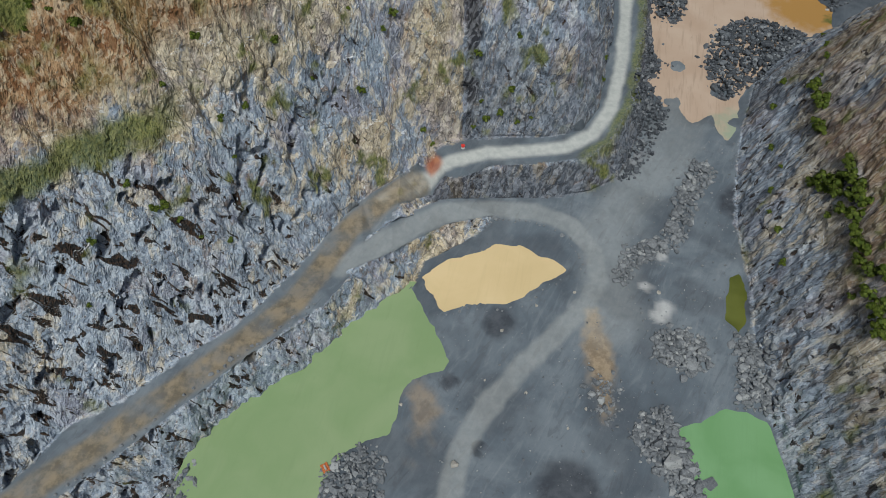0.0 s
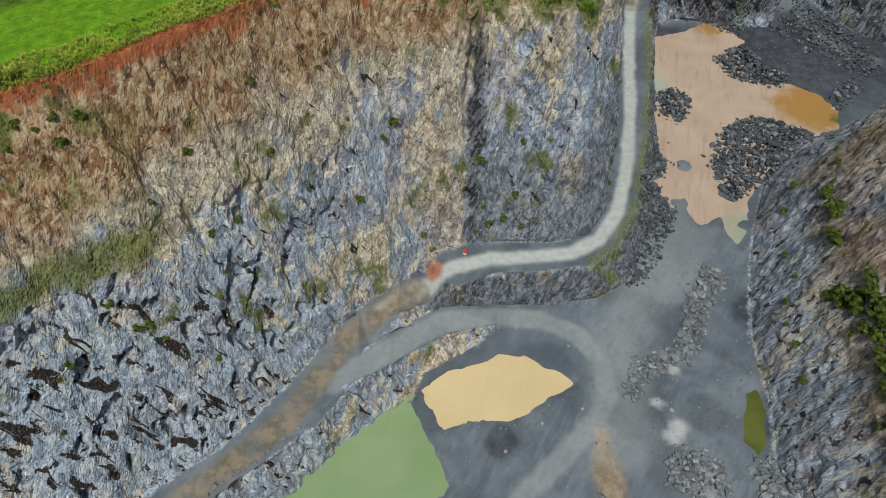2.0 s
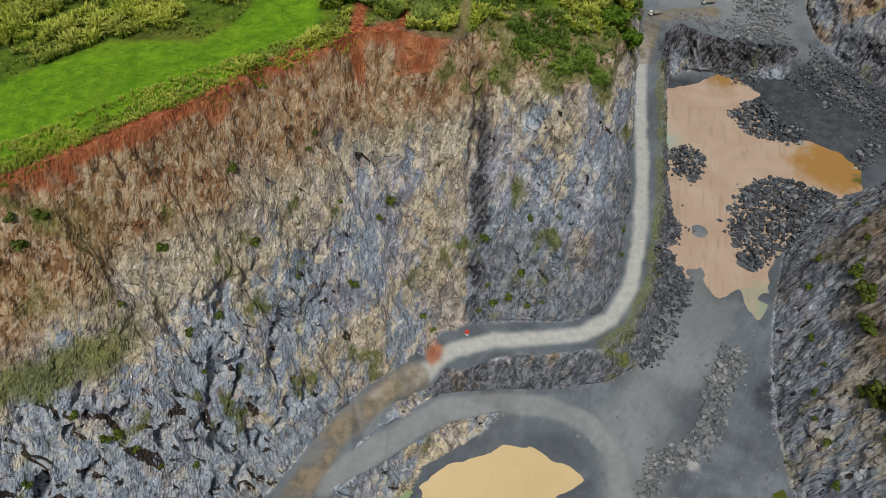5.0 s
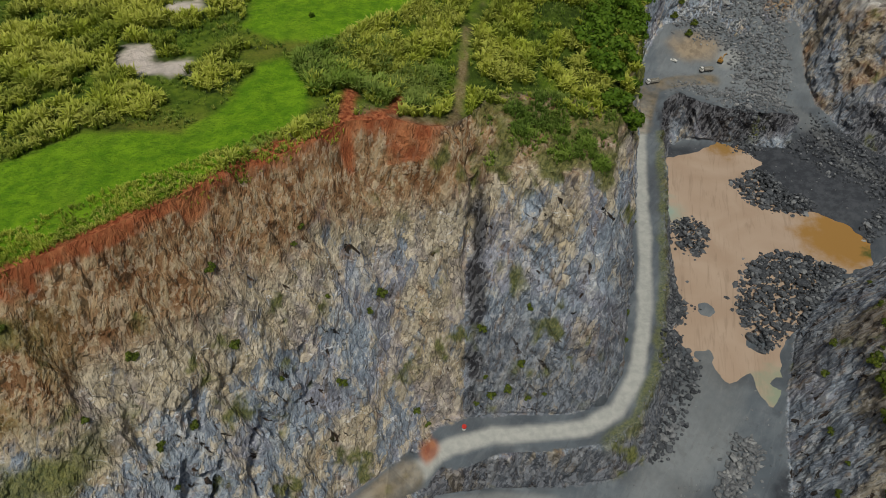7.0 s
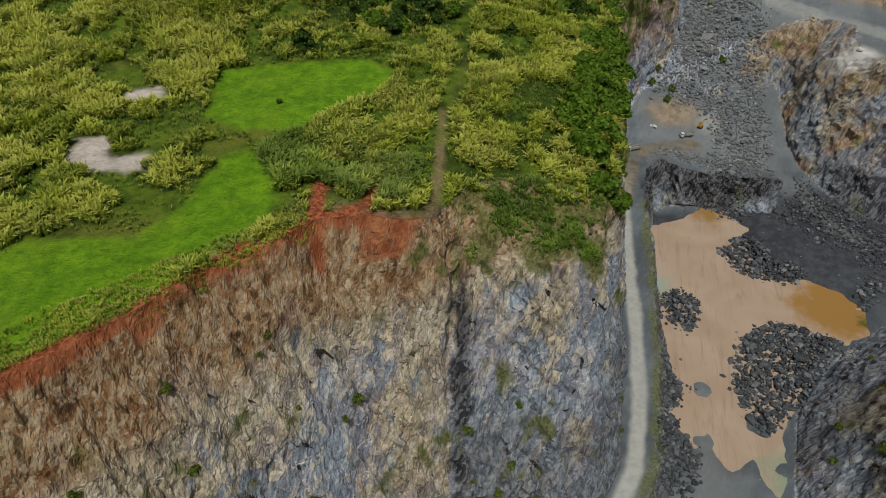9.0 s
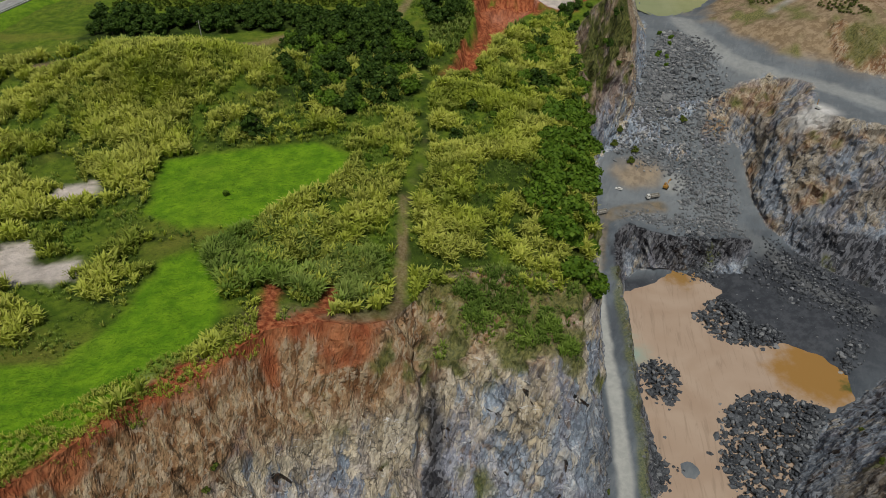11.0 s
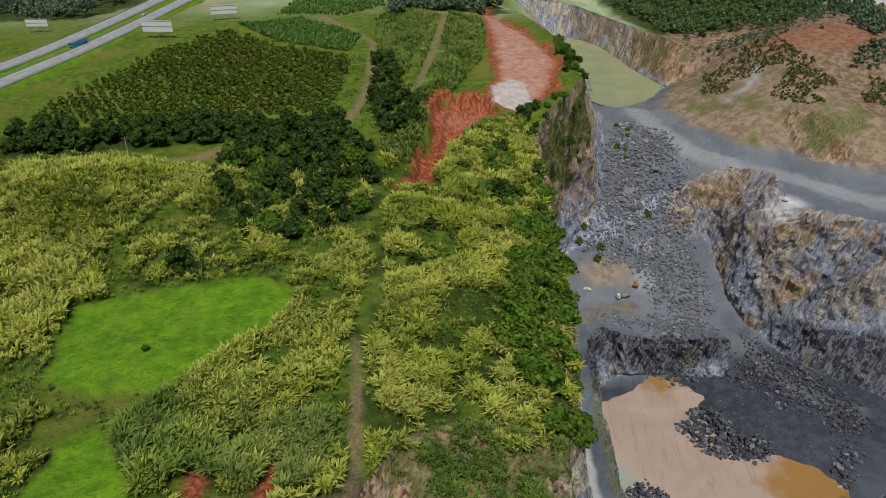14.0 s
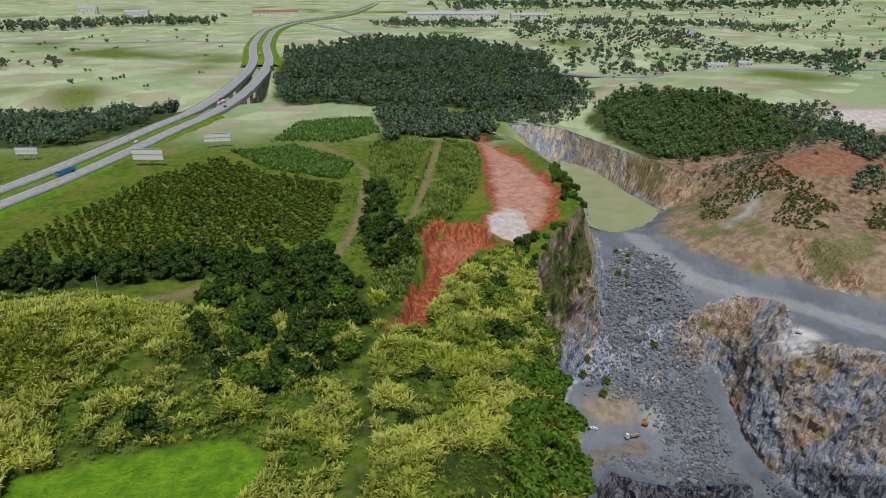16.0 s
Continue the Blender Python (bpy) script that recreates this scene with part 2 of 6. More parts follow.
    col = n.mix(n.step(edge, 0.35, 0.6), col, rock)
    col = n.mix(n.attr("dust"), col, n.mix(n.step(mid, 0.35, 0.65), (0.5, 0.49, 0.48), (0.66, 0.65, 0.64)))
    col = n.mix(n.attr("moss"), col, n.mix(n.step(fine, 0.35, 0.65), (0.06, 0.08, 0.018), (0.20, 0.205, 0.06)))
    col = n.mix(n.attr("red"), col, n.mix(n.step(blot, 0.35, 0.65), (0.30, 0.085, 0.035), (0.46, 0.18, 0.08)))
    face = n.step(edge, 0.35, 0.6)
    for h, strength, depth in ((hollow, 0.5, 2.0), (blot, 0.6, 1.6), (streak, 0.8, 1.6), (own, 0.3, 1.2), (piece, 0.35, 0.5), (fibre, 0.5, 0.35), (fine, 0.4, 0.35)):
        n.bump(n.math("MULTIPLY", n.math("SUBTRACT", h, 0.5), face), strength, depth)
    n.bump(grit, 0.3, 0.2)
    return n.done(col)


PIT = pit_material()


def ground_material():
    """Overgrown plateau: scrub, mown grass, red clay and worn tracks."""
    n = Nodes("overgrown_ground", 0.95)
    big = n.noise(n.coords(40, 40, 40), 1.0, 6, 0.6, 0.4)
    mid = n.noise(n.coords(4, 4, 4), 1.0, 7, 0.65)
    grit = n.noise(n.coords(0.8, 0.8, 0.8), 1.0, 5, 0.7)
    clay = n.noise(n.coords(1.6, 1.6, 6), 1.0, 6, 0.65, 0.8)
    col = n.mix(n.step(mid, 0.35, 0.65), (0.07, 0.13, 0.008), (0.16, 0.23, 0.018))
    col = n.mix(n.step(big, 0.48, 0.66, 0, 0.65), col, (0.23, 0.22, 0.04))
    col = n.mix(n.step(grit, 0.46, 0.34, 0, 0.6), col, (0.045, 0.075, 0.008))
    # Undergrowth tone, with shade under cane and trees painted into the ground.
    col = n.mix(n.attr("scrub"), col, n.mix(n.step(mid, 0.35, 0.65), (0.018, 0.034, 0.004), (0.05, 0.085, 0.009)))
    lawn = n.mix(n.step(mid, 0.3, 0.7), (0.09, 0.22, 0.005), (0.20, 0.37, 0.012))
    lawn = n.mix(n.step(big, 0.5, 0.68, 0, 0.5), lawn, (0.20, 0.31, 0.02))
    swirl = n.noise(n.coords(2.2, 1.3, 2, 0, 0, 20), 1.0, 5, 0.65, 1.5)
    lawn = n.mix(n.step(swirl, 0.5, 0.34, 0, 0.6), lawn, (0.05, 0.13, 0.004))
    n.bump(swirl, 0.8, 0.8)
    col = n.mix(n.attr("lawn"), col, lawn)
    cell = n.t.nodes.new("ShaderNodeTexVoronoi")
    n.link(n.coords(230, 170, 400, 0, 0, 25), cell.inputs["Vector"])
    tone = n.t.nodes.new("ShaderNodeSeparateColor")
    n.link(cell.outputs["Color"], tone.inputs[0])
    # Field colours are lifted and paled: distance haze put into the base colour.
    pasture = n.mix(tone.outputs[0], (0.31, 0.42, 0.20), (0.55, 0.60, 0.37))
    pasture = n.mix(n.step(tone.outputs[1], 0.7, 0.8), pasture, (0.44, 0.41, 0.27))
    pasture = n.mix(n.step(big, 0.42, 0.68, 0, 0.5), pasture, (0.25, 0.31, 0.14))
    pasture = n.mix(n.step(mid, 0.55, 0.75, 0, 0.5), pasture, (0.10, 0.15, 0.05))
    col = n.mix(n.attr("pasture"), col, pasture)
    col = n.mix(n.attr("moss"), col, n.mix(n.step(mid, 0.4, 0.6), (0.06, 0.09, 0.02), (0.13, 0.16, 0.05)))
    col = n.mix(n.attr("soil"), col, n.mix(n.step(mid, 0.4, 0.62), (0.2, 0.12, 0.065), (0.36, 0.27, 0.18)))
    col = n.mix(n.attr("red"), col, n.mix(n.step(clay, 0.36, 0.64), (0.20, 0.040, 0.014), (0.50, 0.17, 0.075)))
    col = n.mix(n.attr("road"), col, n.mix(n.step(grit, 0.35, 0.65), (0.24, 0.145, 0.08), (0.40, 0.29, 0.19)))
    col = n.mix(n.attr("dark"), col, n.mix(n.step(mid, 0.35, 0.65), (0.50, 0.44, 0.40), (0.70, 0.62, 0.57)))
    col = n.mix(n.attr("pink"), col, n.mix(n.step(mid, 0.35, 0.65), (0.46, 0.22, 0.14), (0.60, 0.36, 0.27)))
    n.bump(mid, 0.6, 1.2)
    n.bump(grit, 0.7, 0.4)
    return n.done(col)


GROUND = ground_material()


def water_material(name, colour, second, rough=0.12, patches=()):
    """Silty water: the body colour of the silt under a glossy skin; patches name places where other silt colours it."""
    n = Nodes(name, rough)
    n.bsdf.inputs["Specular IOR Level"].default_value = 0.35
    f = n.noise(n.coords(26, 26, 26), 1.0, 4, 0.5, 0.6)
    n.bump(n.noise(n.coords(1.5, 1.5, 1.5), 1.0, 3), 0.03, 0.05)
    col = n.mix(n.step(f, 0.3, 0.7), colour, second)
    drag = n.noise(n.coords(2.2, 26, 9, 0, 0, -12), 1.0, 5, 0.6, 0.8)
    col = n.mix(n.step(drag, 0.52, 0.68, 0, 0.4 if patches else 0.08), col, tuple(0.62 * c for c in colour))
    wobble = n.noise(n.coords(9, 9, 9), 1.0, 5)
    for place, inner, outer, tint in patches:
        col = n.mix(n.near(place, inner, outer, wobble), col, tint)
    return n.done(col)


# ---- the lie of the land: crests, feet and edges in plan ----
WEST_TOE = [(-230, -40, 14), (-150, 68, 16), (-133, 94, 16), (-118, 101, 16), (-105, 115, 16), (-86, 129, 16), (-71, 145, 16), (-53, 169, 16), (-36, 194, 17), (-19, 207, 18), (-6, 223, 19), (7, 228, 19), (31, 230, 19), (46, 229, 19), (65, 233, 19), (75, 248, 19), (83, 287, 20), (92, 334, 21), (100, 380, 23), (112, 425, 25), (121, 475, 27), (139, 508, 40), (163, 528, 60), (183, 569, 75), (198, 618, 82)]
WEST_RIM = [(-300, 60, 138), (-190, 130, 138), (-135, 172, 138), (-104, 190, 140), (-83, 204, 141), (-66, 221, 140), (-57, 232, 139), (-45, 241, 137), (-37, 248, 138), (-29, 256, 138), (-15, 260, 136), (-4, 262, 132), (4, 268, 128), (9, 277, 126), (16, 286, 127), (32, 289, 126), (48, 288, 124), (60, 286, 120), (67, 296, 123), (75, 327, 128), (79, 349, 130), (83, 379, 132), (97, 451, 138), (114, 479, 142), (143, 516, 145), (150, 552, 147), (154, 600, 146), (156, 660, 143), (160, 730, 136), (165, 830, 122)]
ROCK_TOP = [(6, 262, 118), (12, 267, 109), (30, 265, 112), (48, 262, 113), (57, 268, 111)]
BENCH_EDGE = [(-215, -60, 12), (-131, 64, 14), (-111, 84, 14), (-94, 101, 14), (-78, 117, 14), (-62, 129, 14), (-48, 141, 14), (-38, 155, 14)]
BENCH_EDGE_2 = [(-34, 172, 14), (-20, 186, 15), (4, 204, 16), (22, 213, 17), (45, 214, 17), (64, 217, 17), (77, 227, 18), (90, 251, 19), (101, 288, 19), (111, 335, 20), (117, 370, 22), (124, 410, 24), (132, 442, 25), (143, 451, 25), (162, 442, 22), (178, 440, 20), (199, 440, 18), (216, 440, 16)]
LAKE_FOOT = [(-190, -70, -9), (-97, 86, -9), (-89, 102, -9), (-69, 116, -9), (-43, 137, -9), (-26, 158, -9), (-12, 164, -8), (-7, 176, -3.8), (12, 187, -3.8), (41, 191, -3.8), (56, 182, -3.8), (59, 170, -3.6)]
RAMP_IN = [(-40, 158, 13.5), (-22, 170, 10), (2, 189, 5), (24, 197, 1), (43, 196, -1), (56, 190, -2.5), (63, 179, -3)]
RAMP_OUT = [(-30, 177, 12), (-5, 199, 5), (22, 207, 1), (45, 208, 0), (69, 212, 0), (84, 221, 0), (98, 248, 0), (108, 285, 0), (117, 325, 0), (122, 360, 0), (128, 400, 0), (136, 428, 0), (150, 440, 0), (161, 437, 0), (184, 434, 0), (206, 424, 4)]
EAST_TOE = [(150, -80, 0), (132, 40, -1), (130, 70, -1), (128, 100, -1), (129, 134, -1), (134, 161, 0), (135, 192, 0), (140, 215, 0), (150, 248, 0), (164, 281, 0), (182, 303, 0), (208, 322, 0), (230, 334, 0), (262, 352, 3)]
EAST_RIM = [(210, -80, 118), (180, 60, 114), (174, 134, 112), (182, 192, 110), (196, 240, 95), (214, 268, 78), (238, 290, 62), (275, 320, 48)]
MOUND_FOOT = [(233, 512, 45), (230, 490, 34), (227, 465, 24), (229, 450, 19), (240, 430, 13), (258, 412, 8), (278, 394, 6), (300, 370, 20)]
MOUND_TOP = [(242, 516, 60), (239, 497, 62), (239, 480, 73), (248, 471, 82), (265, 460, 81), (290, 448, 79), (320, 420, 70)]
QUARRY_ROAD = [(226, 625, 84), (228, 590, 83), (234, 556, 82), (250, 524, 82), (268, 508, 82), (283, 487, 82), (300, 466, 82), (330, 440, 80)]
FAR_LAKE_FOOT = [(198, 640, 82), (216, 717, 82), (224, 778, 82), (238, 842, 82), (250, 846, 82), (262, 802, 82), (265, 727, 82), (272, 672, 82), (240, 640, 82)]
FAR_PIT_RIM = [(191, 850, 122), (221, 856, 119), (252, 856, 112), (270, 805, 110), (272, 735, 115), (283, 706, 114), (292, 682, 110), (318, 690, 109), (352, 700, 115)]
HILL_FOOT = [(238, 612, 87), (246, 580, 86), (262, 545, 85), (290, 522, 86), (316, 495, 88), (345, 480, 90)]
HILL_TOP = [(267, 604, 97), (287, 600, 104), (296, 560, 106), (312, 530, 106), (340, 516, 108)]
SPOTS = [(80, 120, -3), (40, 80, -3), (10, 60, -4), (100, 60, -3), (60, 150, -3), (100, 200, -1), (125, 250, 0), (150, 330, -1), (180, 390, 0), (225, 390, 6), (228, 414, 12), (222, 432, 15),
         (190, 470, 26), (168, 475, 24), (200, 500, 44), (186, 499, 36), (215, 530, 64), (176, 512, 46), (222, 552, 79), (205, 590, 82),
         (-150, 300, 141), (-60, 300, 141), (0, 330, 140), (45, 330, 136), (-200, 400, 146), (0, 420, 145), (60, 420, 142), (40, 480, 148), (90, 500, 147.5), (120, 600, 148), (-100, 600, 150), (40, 700, 150), (100, 800, 140),
         (327, 600, 122), (334, 640, 128), (370, 640, 135), (398, 600, 131), (305, 670, 103), (320, 560, 116), (300, 640, 106), (360, 560, 112), (470, 760, 140), (530, 760, 139), (500, 720, 130), (457, 730, 133), (600, 600, 130),
         (180, 930, 135), (300, 930, 135), (420, 860, 140), (-300, 900, 146), (0, 1000, 147), (400, 1200, 142), (420, 300, 90), (420, 0, 118), (380, 400, 74), (-500, 300, 146), (-500, -200, 140), (0, -300, -2), (500, -300, 120), (-250, -250, 12), (250, -250, 118)]
FAR = [(-5000, -1500, 150), (5000, -1500, 150), (5000, 6500, 190), (-5000, 6500, 190), (0, 3000, 150), (1500, 2500, 150), (-1500, 2500, 150), (1200, 900, 150), (-1200, 900, 150)]

LAKE_1 = [(-11, 163), (-8, 152), (-3, 143), (-1, 135), (2, 127), (0, 123), (-6, 122), (-14, 117), (-18, 112), (-18, 104), (-21, 96), (-31, 93), (-38, 89), (-43, 82), (-46, 72), (-52, 50), (-110, 50), (-100, 70), (-96, 84), (-95, 93), (-89, 100), (-84, 109), (-72, 117), (-61, 124), (-52, 129), (-44, 138), (-35, 151), (-26, 158), (-16, 163)]
LAKE_2 = [(90, 97), (100, 100), (111, 105), (122, 102), (127, 100), (128, 88), (131, 71), (131, 50), (98, 50), (94, 71), (93, 81)]
POOL = [(125, 165), (131, 167), (131, 157), (127, 142), (123, 138), (119, 144)]
POND = [(-9, 167), (2, 176), (17, 180), (25, 185), (35, 184), (44, 178), (51, 176), (55, 170), (50, 166), (44, 164), (35, 157), (26, 153), (11, 153), (4, 151), (-1, 149), (-3, 156), (-7, 161)]
FAR_POND = [(124, 419), (139, 421), (152, 425), (162, 431), (170, 438), (180, 435), (187, 423), (192, 415), (184, 410), (184, 380), (209, 370), (220, 361), (227, 347), (222, 331), (207, 325), (190, 322), (172, 292), (164, 284), (156, 276), (149, 252), (142, 244), (139, 251), (139, 263), (127, 257), (122, 269), (115, 269), (110, 282), (102, 262), (103, 282), (112, 303), (113, 318), (114, 334), (117, 360), (118, 383)]
FAR_LAKE = [(242, 838), (254, 816), (259, 802), (263, 760), (261, 727), (268, 671), (252, 650), (238, 643), (214, 631), (205, 649), (222, 717), (228, 778)]
WATERS = [("lake", LAKE_1, -7.0), ("pond_green", LAKE_2, -3.6), ("pool", POOL, -1.8), ("pond_silt", POND, -4.8), ("pond_far", FAR_POND, -0.9), ("lake_far", FAR_LAKE, 84.0)]

UPPER_ROAD = [(-230, -20), (-139, 70), (-119, 87), (-97, 107), (-77, 125), (-59, 143), (-51, 157), (-40, 179), (-26, 193), (-11, 206), (4, 215), (20, 220), (38, 221), (56, 223), (70, 231), (81, 248), (91, 283), (99, 325), (105, 370), (113, 415), (127, 456), (145, 464), (168, 469)]
LOWER_ROAD = [(-43, 160), (-25, 174), (-1, 193), (23, 201), (44, 200), (59, 193), (68, 180), (68, 163), (62, 152), (47, 138), (34, 125), (21, 111), (12, 99), (6, 88), (2, 71), (0, 40)]
MAIN_ROAD = [(70, 144), (73, 167), (74, 190), (88, 210), (110, 233), (124, 260), (128, 290)]
PIT_TRACK = [(170, 470), (205, 455), (224, 430), (232, 405), (260, 385)]
LAWNS = [[(-130, 186), (-104, 194), (-83, 208), (-66, 225), (-50, 243), (-41, 262), (-43, 273), (-51, 287), (-60, 284), (-66, 262), (-76, 248), (-103, 246), (-118, 232), (-150, 215)],
         [(-71, 339), (-44, 343), (-21, 347), (-9, 340), (-10, 329), (-26, 313), (-42, 302), (-58, 299), (-70, 309)]]

HIGHWAY = [(-420, 60), (-250, 340), (-161, 560), (-143, 608), (-126, 663), (-107, 733), (-83, 818), (-68, 945), (-62, 1140), (-80, 1410), (-76, 1730), (-26, 1960), (107, 2300), (295, 3300)]

TRACKS = [([(-4, 235), (3, 262), (7, 291), (9, 318)], 2.5), ([(9, 318), (17, 338), (20, 373), (23, 402), (36, 424)], 1.3),
          ([(13, 462), (23, 493), (29, 527), (36, 593), (21, 639), (6, 666)], 3.1), ([(38, 478), (51, 496), (63, 541), (81, 613), (92, 660)], 3.1),
          ([(-140, 415), (-68, 428), (-49, 435), (-30, 446)], 4.0), ([(414, 821), (352, 701), (330, 645), (300, 600), (275, 590)], 5.0), ([(327, 605), (338, 603), (352, 612)], 5.0)]
GULLIES = [[(-29, 252), (-29, 273)], [(-20, 260), (-15, 266), (-13, 276)], [(-52, 238), (-46, 246)]]
RED_PATCHES = [[(86, 488), (97, 538), (108, 597), (116, 650), (126, 715), (142, 790), (146, 780), (136, 715), (138, 660), (143, 606), (141, 542), (122, 500), (110, 485), (97, 474)], [(33, 402), (40, 428), (50, 458), (55, 486), (62, 494), (86, 492), (88, 478), (76, 470), (66, 452), (54, 430), (45, 408), (39, 400)],
               [(-18, 254), (-2, 257), (2, 266), (-10, 264)], [(300, 640), (330, 660), (392, 650), (420, 610), (380, 600), (340, 612)]]
BARE = [[(-107, 279), (-109, 297), (-100, 297), (-95, 287), (-82, 290), (-81, 282), (-87, 276)], [(-103, 319), (-91, 327), (-87, 321), (-98, 315)], [(88, 488), (92, 506), (102, 521), (111, 510), (107, 491), (97, 477)], [(455, 728), (470, 765), (560, 765), (530, 715)]]

BELT = [(-130, 446), (-92, 449), (-50, 450), (-34, 452), (-22, 440), (-3, 425), (14, 432), (12, 462), (4, 470), (-11, 470), (-55, 472), (-117, 474), (-132, 466)]
NEAR_GROVE = [(-40, 384), (-22, 374), (-6, 366), (14, 380), (20, 408), (22, 440), (-2, 440), (-22, 444), (-38, 440), (-42, 410)]
BIG_WOOD = [(-22, 830), (-40, 1000), (-37, 1250), (94, 1412), (243, 1435), (345, 1198), (320, 967), (262, 900), (180, 880), (110, 850), (58, 840)]
STREAM_WOOD = [(-420, 720), (-209, 700), (-160, 690), (-130, 730), (-100, 800), (-95, 880), (-186, 900), (-300, 920), (-450, 860)]
PIT_WOOD = [(272, 860), (280, 790), (278, 720), (296, 700), (350, 712), (385, 690), (420, 704), (440, 760), (440, 860), (400, 905), (330, 915)]
SHOALS = [(192, 404, 4.5), (128, 300, 4.5), (124, 398, 3.0), (147, 279, 5.0), (120, 272, 4.0), (148, 258, 3.0)]
FIELD_WOOD = [(45, 640), (70, 682), (100, 690), (148, 700), (160, 835), (110, 835), (58, 800), (56, 700)]


# ---- terrain sheet ----
def split_long(v, f, c, limit):
    """One pass that halves every edge longer than limit(midpoint, class)."""
    e = np.sort(np.stack([f[:, [0, 1]], f[:, [1, 2]], f[:, [2, 0]]], 1).reshape(-1, 2), axis=1)
    key = e[:, 0].astype(np.int64) * (len(v) + 1) + e[:, 1]
    uniq, first, inv = np.unique(key, return_index=True, return_inverse=True)
    ue = e[first]
    mid = (v[ue[:, 0]] + v[ue[:, 1]]) / 2
    lim = np.full(len(ue), 1e9)
    np.minimum.at(lim, inv, np.repeat(limit(v[f].mean(1), c), 3))
    cut = np.linalg.norm(v[ue[:, 0]] - v[ue[:, 1]], axis=1) > lim
    if not cut.any():
        return v, f, c, False
    idx = np.full(len(ue), -1)
    idx[cut] = len(v) + np.arange(cut.sum())
    v = np.vstack([v, mid[cut]])
    m = idx[inv].reshape(-1, 3)
    n = (m >= 0).sum(1)
    outf, outc = [f[n == 0]], [c[n == 0]]
    s = n == 3
    a, b, d = f[s].T
    p, q, r = m[s].T
    for t in ((a, p, r), (p, b, q), (r, q, d), (p, q, r)):
        outf.append(np.stack(t, 1))
        outc.append(c[s])
    for k in range(3):
        s = (n == 1) & (m[:, k] >= 0)
        a, b, d, p = f[s, k], f[s, (k + 1) % 3], f[s, (k + 2) % 3], m[s, k]
        for t in ((a, p, d), (p, b, d)):
            outf.append(np.stack(t, 1))
            outc.append(c[s])
        s = (n == 2) & (m[:, k] < 0)
        a, b, d, q, r = f[s, k], f[s, (k + 1) % 3], f[s, (k + 2) % 3], m[s, (k + 1) % 3], m[s, (k + 2) % 3]
        for t in ((r, q, d), (a, b, q), (a, q, r)):
            outf.append(np.stack(t, 1))
            outc.append(c[s])
    return v, np.vstack(outf), np.concatenate(outc), True


def build_land():
    from mathutils.geometry import delaunay_2d_cdt
    pts, edges = [], []
    for line in (WEST_TOE, WEST_RIM, ROCK_TOP, BENCH_EDGE, BENCH_EDGE_2, LAKE_FOOT, RAMP_IN, RAMP_OUT, EAST_TOE, EAST_RIM, MOUND_FOOT, MOUND_TOP, QUARRY_ROAD, FAR_LAKE_FOOT, FAR_PIT_RIM, HILL_FOOT, HILL_TOP):
        k = len(pts)
        pts += line
        edges += [(k + i, k + i + 1) for i in range(len(line) - 1)]
    pts += SPOTS + FAR
    co, _, faces, orig, _, _ = delaunay_2d_cdt([Vector(p[:2]) for p in pts], edges, [], 0, 0.01)
    src = np.array(pts, float)
    v = []
    for p, o in zip(co, orig):
        if o:
            v.append((p.x, p.y, src[o[0], 2]))
        else:
            d = np.hypot(src[:, 0] - p.x, src[:, 1] - p.y) + 0.1
            k = np.argsort(d)[:3]
            v.append((p.x, p.y, float((src[k, 2] / d[k]).sum() / (1 / d[k]).sum())))
    v, f = np.array(v), np.array([list(t) for t in faces])
    nrm = np.cross(v[f[:, 1]] - v[f[:, 0]], v[f[:, 2]] - v[f[:, 0]])
    f[nrm[:, 2] < 0] = f[nrm[:, 2] < 0][:, ::-1]
    slope = np.abs(nrm[:, 2]) / (np.linalg.norm(nrm, axis=1) + 1e-9)
    mid = v[f].mean(1)
    # 0 plateau, 1 cliff, 2 quarry floor
    pit = [(-300, 60)] + [p[:2] for p in WEST_RIM[1:27]] + [(198, 700), (225, 790), (250, 850), (268, 800), (270, 680), (300, 640), (330, 560), (345, 480), (420, 400), (420, -400), (-300, -400)]
    c = np.where(inside(mid[:, :2], pit), 2, 0)
    c[(c == 2) & (mid[:, 2] > 100) & (mid[:, 0] < 112) & (mid[:, 1] < 470)] = 1
    c[(slope < 0.8) & (np.abs(mid[:, 0]) < 900) & (mid[:, 1] < 1000)] = 1

    def limit(m, cl):
        d = np.hypot(m[:, 0] - 30, np.maximum(m[:, 1] - 250, 0))
        base = np.where(cl == 1, np.where((m[:, 1] < 300) & (m[:, 0] < 75), 1.7, 2.2), 3.4)
        far = np.maximum(0, d - 260) * 0.02 + np.maximum(0, d - 700) * 0.04
        south = np.maximum(0, 40 - m[:, 1]) * 0.06
        out = np.maximum(0, np.abs(m[:, 0]) - 240) * 0.03
        near = np.full(len(m), 99.0)
        for line in (UPPER_ROAD, LOWER_ROAD):
            near = np.minimum(near, line_distance(m[:, :2], line))
        base = np.where((m[:, 0] > 38) & (m[:, 0] < 150) & (m[:, 1] > 405) & (m[:, 1] < 645) & (cl == 0), 2.0, base)
        base = np.where((near < 6) & (m[:, 1] > 55) & (cl != 0), 1.4, base)
        return base + far + south + out

    for _ in range(16):
        v, f, c, more = split_long(v, f, c, limit)
        if not more or len(f) > 700000:
            break
    return v, f, c


LAND_V, LAND_F, LAND_C = build_land()


